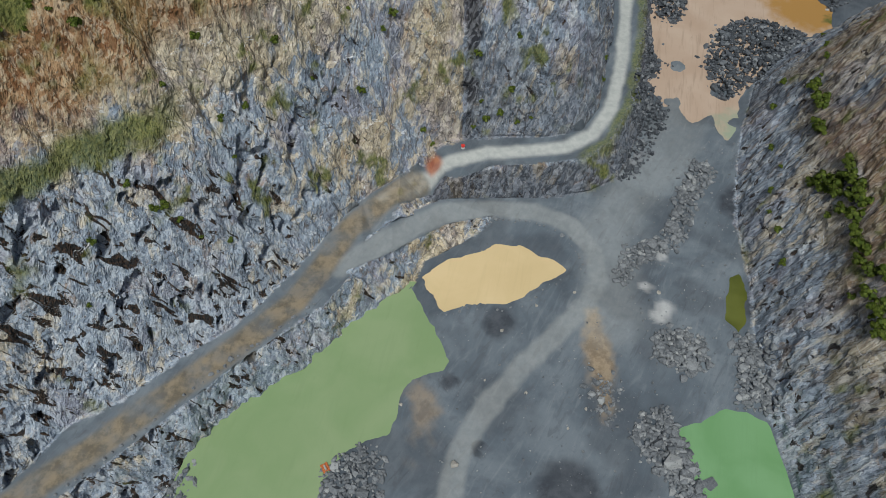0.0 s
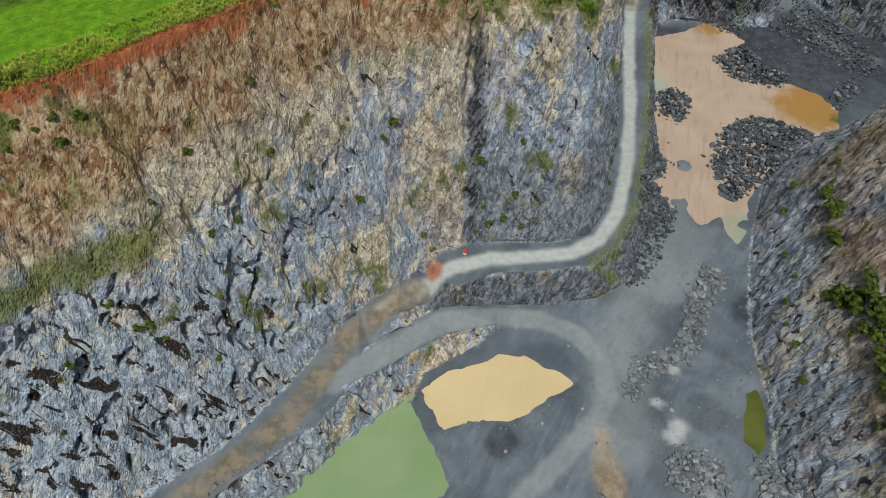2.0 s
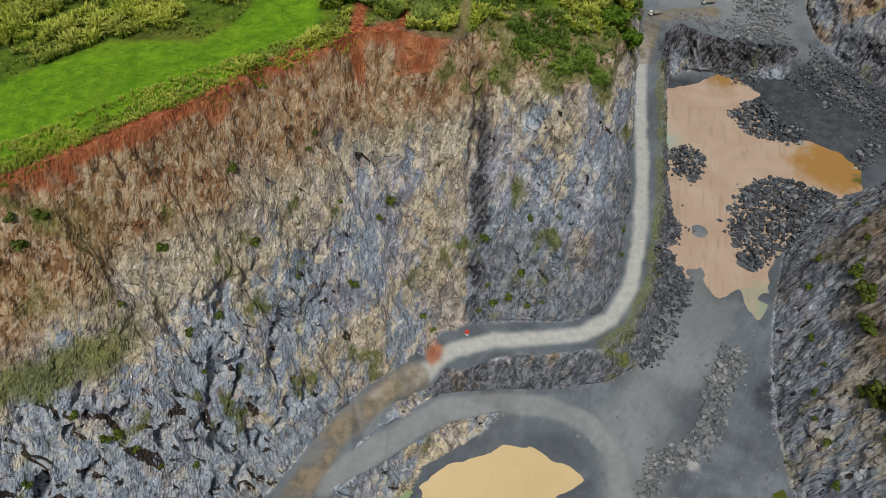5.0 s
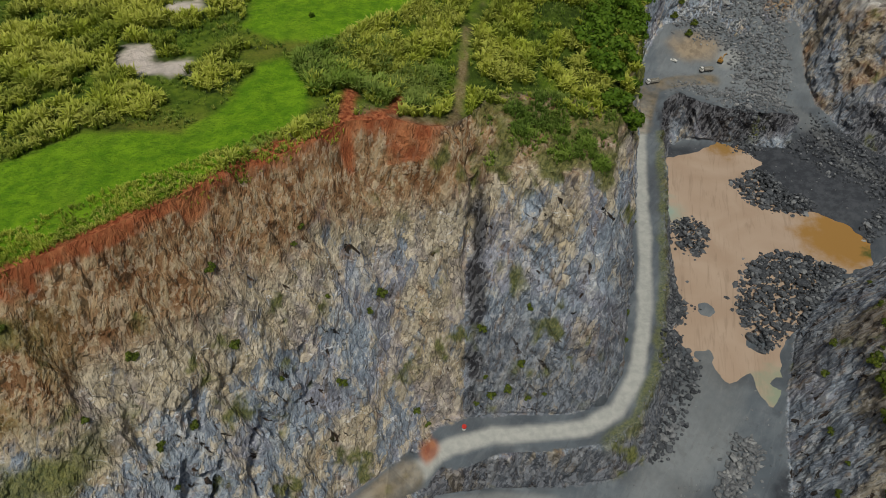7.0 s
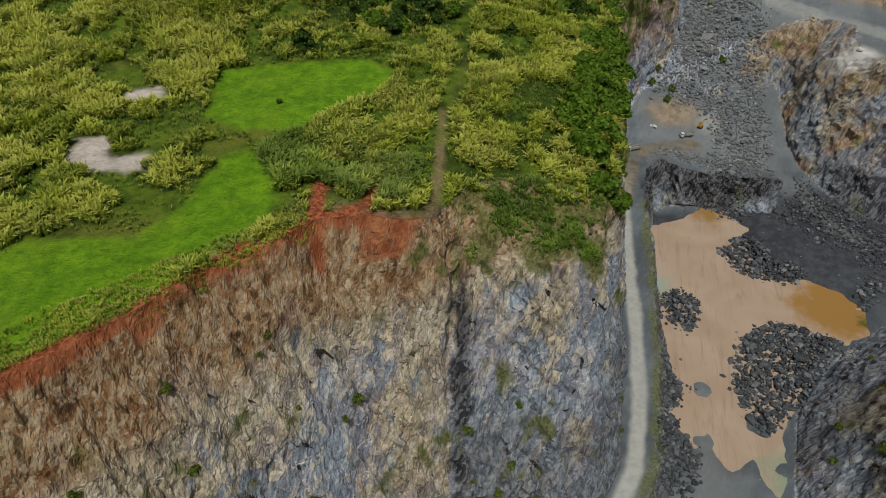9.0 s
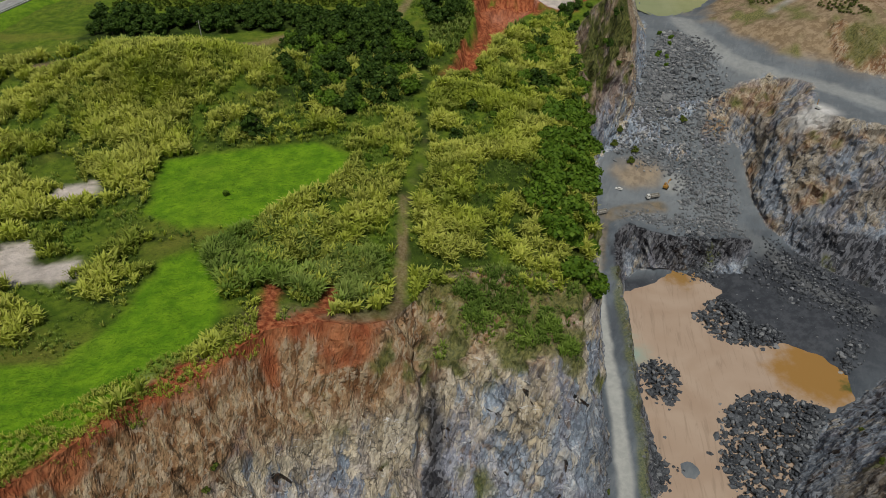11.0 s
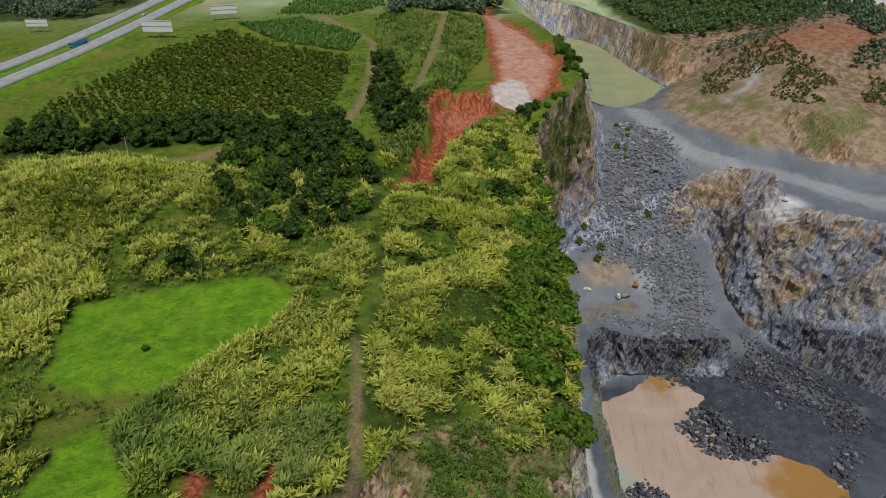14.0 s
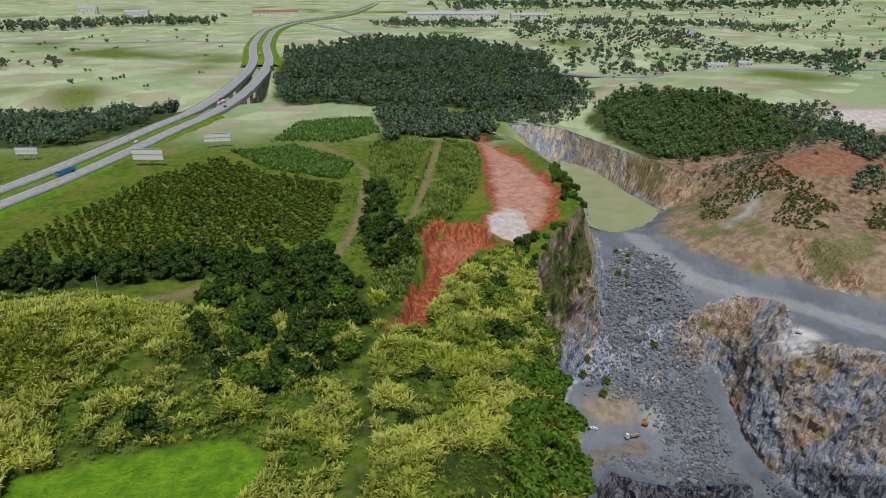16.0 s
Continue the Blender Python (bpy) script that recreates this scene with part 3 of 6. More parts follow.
def shape_land():
    v, f, c = LAND_V, LAND_F, LAND_C
    n = len(v)
    rocky = np.zeros(n)
    cnt = np.zeros(n)
    for k in range(3):
        np.add.at(rocky, f[:, k], c == 1)
        np.add.at(cnt, f[:, k], 1)
    rocky /= np.maximum(cnt, 1)
    nrm = np.zeros((n, 3))
    fn = np.cross(v[f[:, 1]] - v[f[:, 0]], v[f[:, 2]] - v[f[:, 0]])
    for k in range(3):
        np.add.at(nrm, f[:, k], fn)
    for _ in range(6):
        acc, num = nrm.copy(), np.ones(n)
        u = nrm / (np.linalg.norm(nrm, axis=1, keepdims=True) + 1e-9)
        acc = u.copy()
        for k in range(3):
            np.add.at(acc, f[:, k], u[f[:, (k + 1) % 3]])
        nrm = acc
    nrm /= np.linalg.norm(nrm, axis=1, keepdims=True) + 1e-9
    xy = v[:, :2]
    # rock relief: slabs and ribs that lean with the foliation
    sk = np.stack([v[:, 0] + 0.4 * v[:, 2], v[:, 1], v[:, 2]], 1)
    ribs = 0.75 - np.abs(2 * fbm(sk / (17, 17, 44), 4, 3) - 1) * 2.2
    slab = fbm(sk / (5.5, 5.5, 13), 3, 9)
    slab = np.floor(slab * 9) / 9 * 0.6 + slab * 0.4 - 0.5
    small = fbm(sk / (1.8, 1.8, 4), 2, 21) - 0.5
    crack = ease(3.5, 0.5, np.abs(v[:, 0] - 10 + 9.0 * (fbm(v / 16.0, 4, 77) - 0.5))) * ease(0.3, 0.55, fbm(v / 12.0, 3, 78)) * (v[:, 1] > 222) * (v[:, 1] < 275)
    small = small - 3.2 * crack
    amp = rocky * (1 - 0.35 * ease(110, 135, v[:, 2])) * (1 - 0.55 * ease(500, 600, v[:, 1]))
    east = (v[:, 0] > 115) & (v[:, 1] < 350)
    amp = amp * np.where(east, 0.55, 1.0)
    amp = amp * np.where((v[:, 1] > 425) & (v[:, 1] < 465) & (v[:, 0] > 122), 1.7, 1.0)
    amp = amp * np.where(v[:, 2] < 32, ease(4.0, 8.0, line_distance(xy, UPPER_ROAD)), 1.0)
    # pockets where blocks have dropped out of the shattered lower face
    lean = np.stack([v[:, 0] - 0.45 * v[:, 2], v[:, 1], v[:, 2]], 1)
    pocket = ease(0.60, 0.70, fbm(lean / (6.0, 6.0, 15.0), 3, 55)) * ease(-25, -70, v[:, 0]) * ease(100, 75, v[:, 2])
    facet = fbm(sk / (2.6, 2.6, 8.5), 2, 29)
    facet = np.floor(facet * 7) / 7 - 0.45
    v = v + nrm * (amp * (ribs * 2.6 + slab * 4.8 + facet * 2.8 + small * 1.6 - pocket * 5.0))[:, None]
    # soft ground relief
    soft = 1 - rocky
    far = ease(500, 1500, v[:, 1])
    lump = fbm(v / 9.0, 3, 5) - 0.5
    roll = fbm(v / 300.0, 3, 6) - 0.5
    v[:, 2] += soft * lump * np.where(v[:, 2] > 100, 2.2, np.where((v[:, 1] > 425) & (v[:, 0] > 125), 3.2, 1.0)) + roll * far * 30
    v[:, 2] -= 16 * ease(110, 20, line_distance(xy, [(-900, 800), (-250, 860), (-60, 960), (150, 1000), (500, 1150)]))
    v[:, 2] -= roll * far * 30 * ease(200, 60, line_distance(xy, HIGHWAY))
    v[:, 2] += 13 * np.exp(-(((xy[:, 0] + 88) / 34) ** 2 + ((xy[:, 1] - 400) / 26) ** 2))
    rough = 3 * (fbm(v / 6.0, 3, 91) - 0.5)
    v[:, 2] -= 2.0 * ease(0.5, -2.5, signed(xy, RED_PATCHES[0]) + rough) * (v[:, 2] > 125)
    cut = signed(xy, RED_PATCHES[1]) + 1.6 * rough
    v[:, 2] -= (7.5 * ease(0.5, -2.2, cut) + 4.0 * ease(-5.5, -7.5, cut) + 2.5 * (fbm(v / (2.2, 2.2, 9.0), 2, 92) - 0.5) * ease(0, -1, cut)) * ease(392, 430, xy[:, 1]) * (v[:, 2] > 120)
    v[:, 2] += 3.5 * ease(14, 3, np.abs(signed(xy, [(38, 440), (52, 490), (84, 560), (104, 640), (90, 650), (66, 570), (44, 500)]))) * (v[:, 2] > 130) * ease(1, 5, signed(xy, RED_PATCHES[1])) * ease(0, 3, signed(xy, RED_PATCHES[0]))
    for line in (UPPER_ROAD, LOWER_ROAD, MAIN_ROAD):
        v[:, 2] -= soft * lump * ease(9, 4, line_distance(xy, line))
    for _, poly, level in WATERS:
        d = signed(xy, poly) + (fbm(np.c_[xy / 4.0, np.zeros(n)], 3, 31) - 0.5) * 3.0
        near = ease(7, 0, d) * (rocky < 0.5) * (np.abs(v[:, 2] - level) < 9)
        bed = level + np.clip(d * 0.3, -2.0, 2.0)
        v[:, 2] = v[:, 2] * (1 - near) + bed * near
    for px, py, pr in SHOALS:
        d = np.hypot(xy[:, 0] - px, xy[:, 1] - py) + (fbm(np.c_[xy / 3.0, np.zeros(n)], 3, 33) - 0.5) * 4
        v[:, 2] = np.where(d < pr * 1.6, np.maximum(v[:, 2], -0.9 + 0.5 * (1 - d / pr)), v[:, 2])
    return v, rocky, nrm


LAND_V, ROCKY, LAND_N = shape_land()
SOFT_ROCKY = ROCKY.copy()
for _ in range(3):
    _acc, _num = SOFT_ROCKY.copy(), np.ones(len(SOFT_ROCKY))
    for _k in range(3):
        np.add.at(_acc, LAND_F[:, _k], SOFT_ROCKY[LAND_F[:, (_k + 1) % 3]])
        np.add.at(_num, LAND_F[:, _k], 1)
    SOFT_ROCKY = _acc / _num


def land_masks():
    v, xy, n = LAND_V, LAND_V[:, :2], len(LAND_V)
    w = (fbm(v / 7.0, 4, 40) - 0.5)
    ww = (fbm(v / 22.0, 4, 44) - 0.5)
    z = v[:, 2]
    m = {}
    du, dl = line_distance(xy, UPPER_ROAD[8:21]), line_distance(xy, LOWER_ROAD)
    road = ease(4.6, 1.8, du + w * 2) * ease(450, 425, xy[:, 1])
    road = np.maximum(road, ease(6.0, 3.0, dl + w * 3) * 0.36)
    road = np.maximum(road, 0.22 * ease(18, 5, line_distance(xy, MAIN_ROAD) + w * 10))
    road = np.maximum(road, 0.55 * ease(9, 4, line_distance(xy, QUARRY_ROAD) + w * 4) * (z > 60))
    for line, wid in TRACKS:
        road = np.maximum(road, (0.65 if wid > 3 else 0.6 * ease(-0.06, 0.14, w + 0.35 * ease(318, 285, xy[:, 1])) * ease(390, 320, xy[:, 1])) * ease(wid, wid * 0.3, line_distance(xy, line) + w * 3))
    road = np.maximum(road, ease(13, 4, np.hypot(xy[:, 0] - 253, xy[:, 1] - 473) + w * 8) * (z > 60))
    road = np.maximum(road, 0.6 * ease(12, 3, np.hypot(xy[:, 0] - 183, xy[:, 1] - 484) + w * 8))
    road = np.maximum(road, 0.12 * ease(440, 462, xy[:, 1] + ww * 20) * (xy[:, 0] > 135) * (z < 88) * (xy[:, 1] < 640))
    road = np.maximum(road, 0.16 * ease(6, 3, line_distance(xy, PIT_TRACK) + w * 4) * (z < 40))
    m["road"] = road
    mud = np.maximum(ease(6.5, 3.5, line_distance(xy, UPPER_ROAD[:10]) + w * 2), ease(7.0, 4.0, line_distance(xy, UPPER_ROAD[19:]) + w * 3))
    m["mud"] = mud * (z < 40) * np.clip(0.65 + w * 1.5, 0, 0.9)
    m["dust"] = ease(12, 4, np.hypot((xy[:, 0] - 253) / 1.3, xy[:, 1] - 473) + w * 8) * (z > 60)
    warm = ease(15, 45, z + ww * 60) * (xy[:, 0] > 122) * (xy[:, 1] < 350)
    warm = np.maximum(warm, 0.8 * ease(-60, 5, xy[:, 0] + ww * 120) * (xy[:, 0] < 9))
    warm = np.maximum(warm, ease(75, 105, z + ww * 50))
    warm = np.maximum(warm, (xy[:, 0] > 212) * (xy[:, 1] > 380) * ease(15, 60, z + ww * 50) * 0.7)
    m["warm"] = warm
    # Shattered rock: pale chips and the painted dark gaps.
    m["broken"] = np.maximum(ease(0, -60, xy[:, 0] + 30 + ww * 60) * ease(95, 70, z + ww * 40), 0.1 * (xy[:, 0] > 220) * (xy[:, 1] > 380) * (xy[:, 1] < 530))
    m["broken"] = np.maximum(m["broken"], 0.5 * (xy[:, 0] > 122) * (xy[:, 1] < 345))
    m["pink"] = np.maximum(ease(-3, -8, signed(xy, RED_PATCHES[0]) + w * 8), 0.5 * ease(-3, -7, signed(xy, RED_PATCHES[1]) + w * 6)) * ease(470, 500, xy[:, 1]) * ease(-1.5, 1.5, signed(xy, BARE[2]) + w * 3)
    for px, py, pr in ((97, 176, 3.0), (94, 149, 4.0), (92, 146, 3.5), (88, 160, 2.5)):
        m["dust"] = np.maximum(m["dust"], 0.55 * ease(pr * 1.3, pr * 0.6, np.hypot(xy[:, 0] - px, xy[:, 1] - py) + w * 3))
    lawn = np.zeros(n)
    for p in LAWNS:
        lawn = np.maximum(lawn, ease(2, -2, signed(xy, p) + w * 5))
    m["lawn"] = lawn * (z > 120)
    rim = line_distance(xy, WEST_RIM[2:12])
    red = ease(3.2, 1.2, rim + w * 4 + np.where(z < 137, 1.2, 0)) * (z > 130)
    for p in RED_PATCHES:
        uneven = w * 14 + ww * 16 if p[0][1] > 390 else w * 7 + 1.2
        red = np.maximum(red, ease(2.5, -1.5, signed(xy, p) + uneven) * (z > 122))
    for line in GULLIES:
        red = np.maximum(red, ease(3.2, 1.2, line_distance(xy, line) + w * 2))
    red = np.maximum(red, ease(5, 2, np.hypot(xy[:, 0] + 4, xy[:, 1] - 214) + w * 3) * 0.8)
    m["red"] = red * np.where(xy[:, 0] > 250, 0.45, 1.0)
    # weathered soil over the rock
    high = ease(104, 118, z + ww * 26 + 13 * ease(-78, -122, xy[:, 0]))
    soil = ROCKY * high * ease(620, 520, xy[:, 1]) * (xy[:, 0] < 70)
    soil = np.maximum(soil, ROCKY * ease(45, 75, z + ww * 130) * (xy[:, 0] > 125) * (xy[:, 1] < 350) * 0.5)
    soil = np.maximum(soil, 0.85 * ease(13, 5, np.hypot((xy[:, 0] - 160) / 1.6, xy[:, 1] - 493) + w * 8) * (z < 60))
    soil = np.maximum(soil, ROCKY * 0.7 * (xy[:, 1] > 440) * (xy[:, 0] > 200) * ease(0.0, 0.14, ww + w * 0.5))
    soil = np.maximum(soil, ease(12, 0, rim + w * 6) * (z < 139) * (z > 118) * 0.9)
    soil = np.maximum(soil, (ROCKY < 0.6) * ease(84, 90, z + ww * 10) * (xy[:, 0] > 225) * (xy[:, 1] > 480) * (xy[:, 1] < 700) * ease(0.12, -0.1, ww))
    soil = np.maximum(soil, ROCKY * ease(400, 450, xy[:, 1]) * (xy[:, 0] < 170) * ease(60, 80, z + ww * 40) * 0.6)
    d4 = np.hypot((xy[:, 0] - 64) / 6, (xy[:, 1] - 128) / 22)
    soil = np.maximum(soil, ease(1.2, 0.4, d4 + w * 2) * 0.8)
    soil = np.maximum(soil, ease(1.2, 0.4, np.hypot((xy[:, 0] + 8) / 7, (xy[:, 1] - 105) / 18) + w * 2) * 0.5)
    soil = np.maximum(soil, 0.95 * ease(84.5, 89, z + ww * 8) * (xy[:, 0] > 228) * (xy[:, 1] > 470) * (xy[:, 1] < 720) * (z < 134))
    m["soil"] = np.clip(soil, 0, 1)
    flat = np.clip(LAND_N[:, 2], 0, 1)
    moss = ROCKY * ease(0.1, 0.2, w) * ease(0.0, 0.15, ww) * 0.9
    moss = np.maximum(moss, ROCKY * ease(96, 118, z + ww * 40) * ease(-88, -112, xy[:, 0] + ww * 30) * ease(-0.08, 0.12, w + ww * 0.6) * 0.95)
    moss = np.maximum(moss, ROCKY * ease(83, 88, z + w * 12) * ease(99, 94, z + w * 12) * ease(-84, -96, xy[:, 0]) * 0.9)
    moss = np.maximum(moss, ease(3, 0, np.abs(line_distance(xy, BENCH_EDGE_2[5:12]) - 1) + w * 4) * 0.7)
    moss = np.maximum(moss, ROCKY * ease(-0.05, 0.12, w + ww + 0.25 * ease(95, 125, z) - 0.1) * (xy[:, 0] > 60) * (z > 60) * (xy[:, 1] > 280) * (xy[:, 0] < 170))
    moss = np.maximum(moss, ease(100, 108, z) * (xy[:, 0] > 10) * (xy[:, 0] < 70) * (xy[:, 1] > 262) * ROCKY * ease(-0.1, 0.1, w) * 0.9)
    moss = np.maximum(moss, (xy[:, 0] > 230) * (z > 88) * (xy[:, 1] > 500) * (xy[:, 1] < 720) * ease(0.06, 0.18, ww + w) * 0.8)
    m["moss"] = np.clip(moss, 0, 1)
    dark = ease(-0.02, 0.12, ww) * 0.35
    dark = np.maximum(dark, ease(300, 380, xy[:, 1]) * (z < 40) * (xy[:, 0] > 125) * 0.9 * ease(440, 425, xy[:, 1]))
    dark = np.where((z > 100) | (xy[:, 1] > 447), 0, dark)
    for p in BARE:
        dark = np.maximum(dark, ease(1.5, -1.5, signed(xy, p) + w * 12))
    for px, py, pr in ((46, 72, 13), (2, 117, 3.5), (24, 144, 7), (13, 90, 3), (135, 150, 9), (138, 205, 10)):
        dark = np.maximum(dark, 0.8 * ease(pr * 1.2, pr * 0.7, np.hypot(xy[:, 0] - px, xy[:, 1] - py) + w * 6) * (z < 20))
    m["dark"] = np.clip(dark, 0, 1)
    m["rocky"] = SOFT_ROCKY * np.where(z < 32, ease(3.5, 7.0, line_distance(xy, UPPER_ROAD) + w * 4), 1.0)
    # Darker rock: bench faces, lower corner walls, pond slope, east wall and mound.
    rock_dark = ease(12, 3, line_distance(xy, BENCH_EDGE_2[11:])) * (z < 30)
    rock_dark = np.maximum(rock_dark, 0.72 * ease(15, 9, line_distance(xy, BENCH_EDGE_2[2:12]) + w * 6) * ease(19, 16, z))
    rock_dark = np.maximum(rock_dark, 0.55 * ease(85, 40, z + ww * 60) * (xy[:, 0] > 12) * (xy[:, 0] < 120) * (xy[:, 1] > 224) * (xy[:, 1] < 460) * (z > 18))
    rock_dark = np.maximum(rock_dark, ease(225, 250, xy[:, 0]) * (z < 30) * (xy[:, 1] > 340) * 0.9)
    # Shade in the corner crack, painted as a dark band on the rock.
    rock_dark = np.maximum(rock_dark, ease(6, 2, np.hypot((xy[:, 0] - 13) / 0.8, (xy[:, 1] - 246) / 6.0) + w * 10) * 0.95)
    rock_dark = np.maximum(rock_dark, (0.36 + 1.4 * ww) * (xy[:, 0] > 122) * (xy[:, 1] < 345))
    rock_dark = np.maximum(rock_dark, (0.48 + 0.8 * ww) * (xy[:, 0] > 205) * (xy[:, 1] > 380) * ease(92, 70, z) * (xy[:, 1] < 520))
    m["rock_dark"] = np.clip(rock_dark, 0, 1)
    # Follows the cane density, so the painted shade lies under its stands.
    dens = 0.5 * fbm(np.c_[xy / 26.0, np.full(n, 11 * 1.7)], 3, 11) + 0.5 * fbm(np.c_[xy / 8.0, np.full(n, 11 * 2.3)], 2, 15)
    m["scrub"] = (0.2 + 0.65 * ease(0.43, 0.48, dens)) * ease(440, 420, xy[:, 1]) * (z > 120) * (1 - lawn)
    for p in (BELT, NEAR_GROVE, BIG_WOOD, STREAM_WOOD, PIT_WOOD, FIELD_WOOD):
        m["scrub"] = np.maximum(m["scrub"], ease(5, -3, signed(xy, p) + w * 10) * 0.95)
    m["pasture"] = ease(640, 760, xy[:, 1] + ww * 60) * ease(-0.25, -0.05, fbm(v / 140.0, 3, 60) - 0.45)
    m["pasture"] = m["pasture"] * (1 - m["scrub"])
    return m


MASKS = land_masks()


def land_object(name, cls, material, label, category):
    pick = LAND_C == cls
    used, inv = np.unique(LAND_F[pick], return_inverse=True)
    me = mesh_of(name, LAND_V[used], inv.reshape(-1, 3), (material,), smooth=cls != 1)
    for key, val in MASKS.items():
        a = me.attributes.new(key, "FLOAT", "POINT")
        a.data.foreach_set("value", val[used].astype(np.float32))
    return tagged(new(name, me), label, category, kind="structure")


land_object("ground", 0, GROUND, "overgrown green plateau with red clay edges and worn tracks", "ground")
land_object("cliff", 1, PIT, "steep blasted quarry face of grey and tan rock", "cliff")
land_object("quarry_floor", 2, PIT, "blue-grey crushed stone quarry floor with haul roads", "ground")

# ---- water ----
LAKE_WATER = water_material("green_lake_water", (0.215, 0.30, 0.145), (0.255, 0.33, 0.175))
GREEN_WATER = water_material("green_pond_water", (0.15, 0.29, 0.125), (0.19, 0.34, 0.165))
POOL_WATER = water_material("algae_pool_water", (0.07, 0.08, 0.015), (0.12, 0.13, 0.03))
SILT_WATER = water_material("yellow_silt_water", (0.60, 0.46, 0.25), (0.66, 0.51, 0.29))
FARPOND_WATER = water_material("orange_silt_water", (0.43, 0.315, 0.235), (0.49, 0.375, 0.29), 0.15,
                               [((214, 350, 0), 14, 30, (0.36, 0.20, 0.06)), ((172, 434, 0), 4, 16, (0.34, 0.2, 0.07)), ((116, 372, 0), 4, 22, (0.33, 0.42, 0.36)), ((150, 254, 0), 2, 18, (0.3, 0.34, 0.25)), ((230, 340, 0), 2, 10, (0.1, 0.11, 0.03))])
FARLAKE_WATER = water_material("olive_lake_water", (0.30, 0.33, 0.16), (0.36, 0.38, 0.2), 0.2)
WATER_LOOK = {"lake": (LAKE_WATER, "still milky green quarry lake below the haul road"), "pond_green": (GREEN_WATER, "still green pond at the foot of the rock wall"), "pool": (POOL_WATER, "narrow algae-green puddle beside the rubble"),
              "pond_silt": (SILT_WATER, "opaque yellow silt pond inside the road loop"), "pond_far": (FARPOND_WATER, "shallow pinkish-brown flooded quarry floor with tyre tracks"), "lake_far": (FARLAKE_WATER, "olive green lake in the old second pit")}


def water_sheet(name, poly, level):
    pts = np.array(poly, float)
    c = pts.mean(0)
    out = []
    for a, b in zip(pts, np.roll(pts, -1, axis=0)):
        for k in range(3):
            out.append(a + (b - a) * k / 3)
    out = np.array(out)
    # the sheet runs a little under its banks
    d = np.roll(out, -1, axis=0) - np.roll(out, 1, axis=0)
    nor = np.stack([d[:, 1], -d[:, 0]], 1)
    nor /= np.linalg.norm(nor, axis=1, keepdims=True) + 1e-9
    area = 0.5 * np.sum(pts[:, 0] * np.roll(pts[:, 1], -1) - np.roll(pts[:, 0], -1) * pts[:, 1])
    reach = 0.4 if name == "pond_silt" else 3.0
    out = out + nor * (reach if area > 0 else -reach)
    bm = bmesh.new()
    vs = [bm.verts.new((p[0], p[1], level)) for p in out]
    bm.faces.new(vs)
    bmesh.ops.triangulate(bm, faces=bm.faces[:])
    bmesh.ops.recalc_face_normals(bm, faces=bm.faces[:])
    me = bpy.data.meshes.new(name)
    bm.to_mesh(me)
    bm.free()
    mat, label = WATER_LOOK[name]
    me.materials.append(mat)
    tagged(new("water_" + name, me), label, "water", kind="structure")


for _name, _poly, _level in WATERS:
    water_sheet(_name, _poly, _level)

# ---- tools for things ----
from mathutils.bvhtree import BVHTree

LAND_TREE = BVHTree.FromPolygons([tuple(p) for p in LAND_V.tolist()], LAND_F.tolist())


def land_z(x, y):
    hit = LAND_TREE.ray_cast(Vector((x, y, 600)), Vector((0, 0, -1)))[0]
    return hit.z if hit else 0.0


def part(name, bm, material, parent, label=""):
    """Links a bmesh as one mesh under a thing or a part."""
    me = bpy.data.meshes.new(name)
    bm.to_mesh(me)
    bm.free()
    me.materials.append(material)
    ob = new(name, me)
    ob.parent = parent
    if label:
        ob["label"] = label
    return ob


def box(size, at=(0, 0, 0), bevel=0.0, turn=(0, 0, 0), taper=1.0):
    bm = bmesh.new()
    bmesh.ops.create_cube(bm, size=1)
    for v in bm.verts:
        if v.co.z > 0:
            v.co.x *= taper
            v.co.y *= taper
        v.co = Vector((v.co.x * size[0], v.co.y * size[1], v.co.z * size[2]))
    if bevel:
        bmesh.ops.bevel(bm, geom=bm.edges[:], offset=bevel, segments=2, affect="EDGES", profile=0.6)
    bmesh.ops.transform(bm, matrix=pose(*at, *turn), verts=bm.verts[:])
    return bm


def tube(radius, length, at=(0, 0, 0), turn=(0, 0, 0), sides=12, top=None, bevel=0.0):
    bm = bmesh.new()
    bmesh.ops.create_cone(bm, cap_ends=True, segments=sides, radius1=radius, radius2=radius if top is None else top, depth=length)
    if bevel:
        bmesh.ops.bevel(bm, geom=[e for e in bm.edges if len(e.link_faces) == 2 and e.calc_face_angle(0) > 1], offset=bevel, segments=2, affect="EDGES")
    bmesh.ops.transform(bm, matrix=pose(*at, *turn), verts=bm.verts[:])
    return bm


def joined(*bms):
    out = bmesh.new()
    for b in bms:
        me = bpy.data.meshes.new("piece")
        b.to_mesh(me)
        b.free()
        out.from_mesh(me)
        bpy.data.meshes.remove(me)
    return out


ICO = None


def ico_arrays():
    global ICO
    if ICO is None:
        bm = bmesh.new()
        bmesh.ops.create_icosphere(bm, subdivisions=1, radius=1)
        bm.verts.ensure_lookup_table()
        ICO = (np.array([v.co[:] for v in bm.verts]), np.array([[v.index for v in f.verts] for f in bm.faces]))
        bm.free()
    return ICO


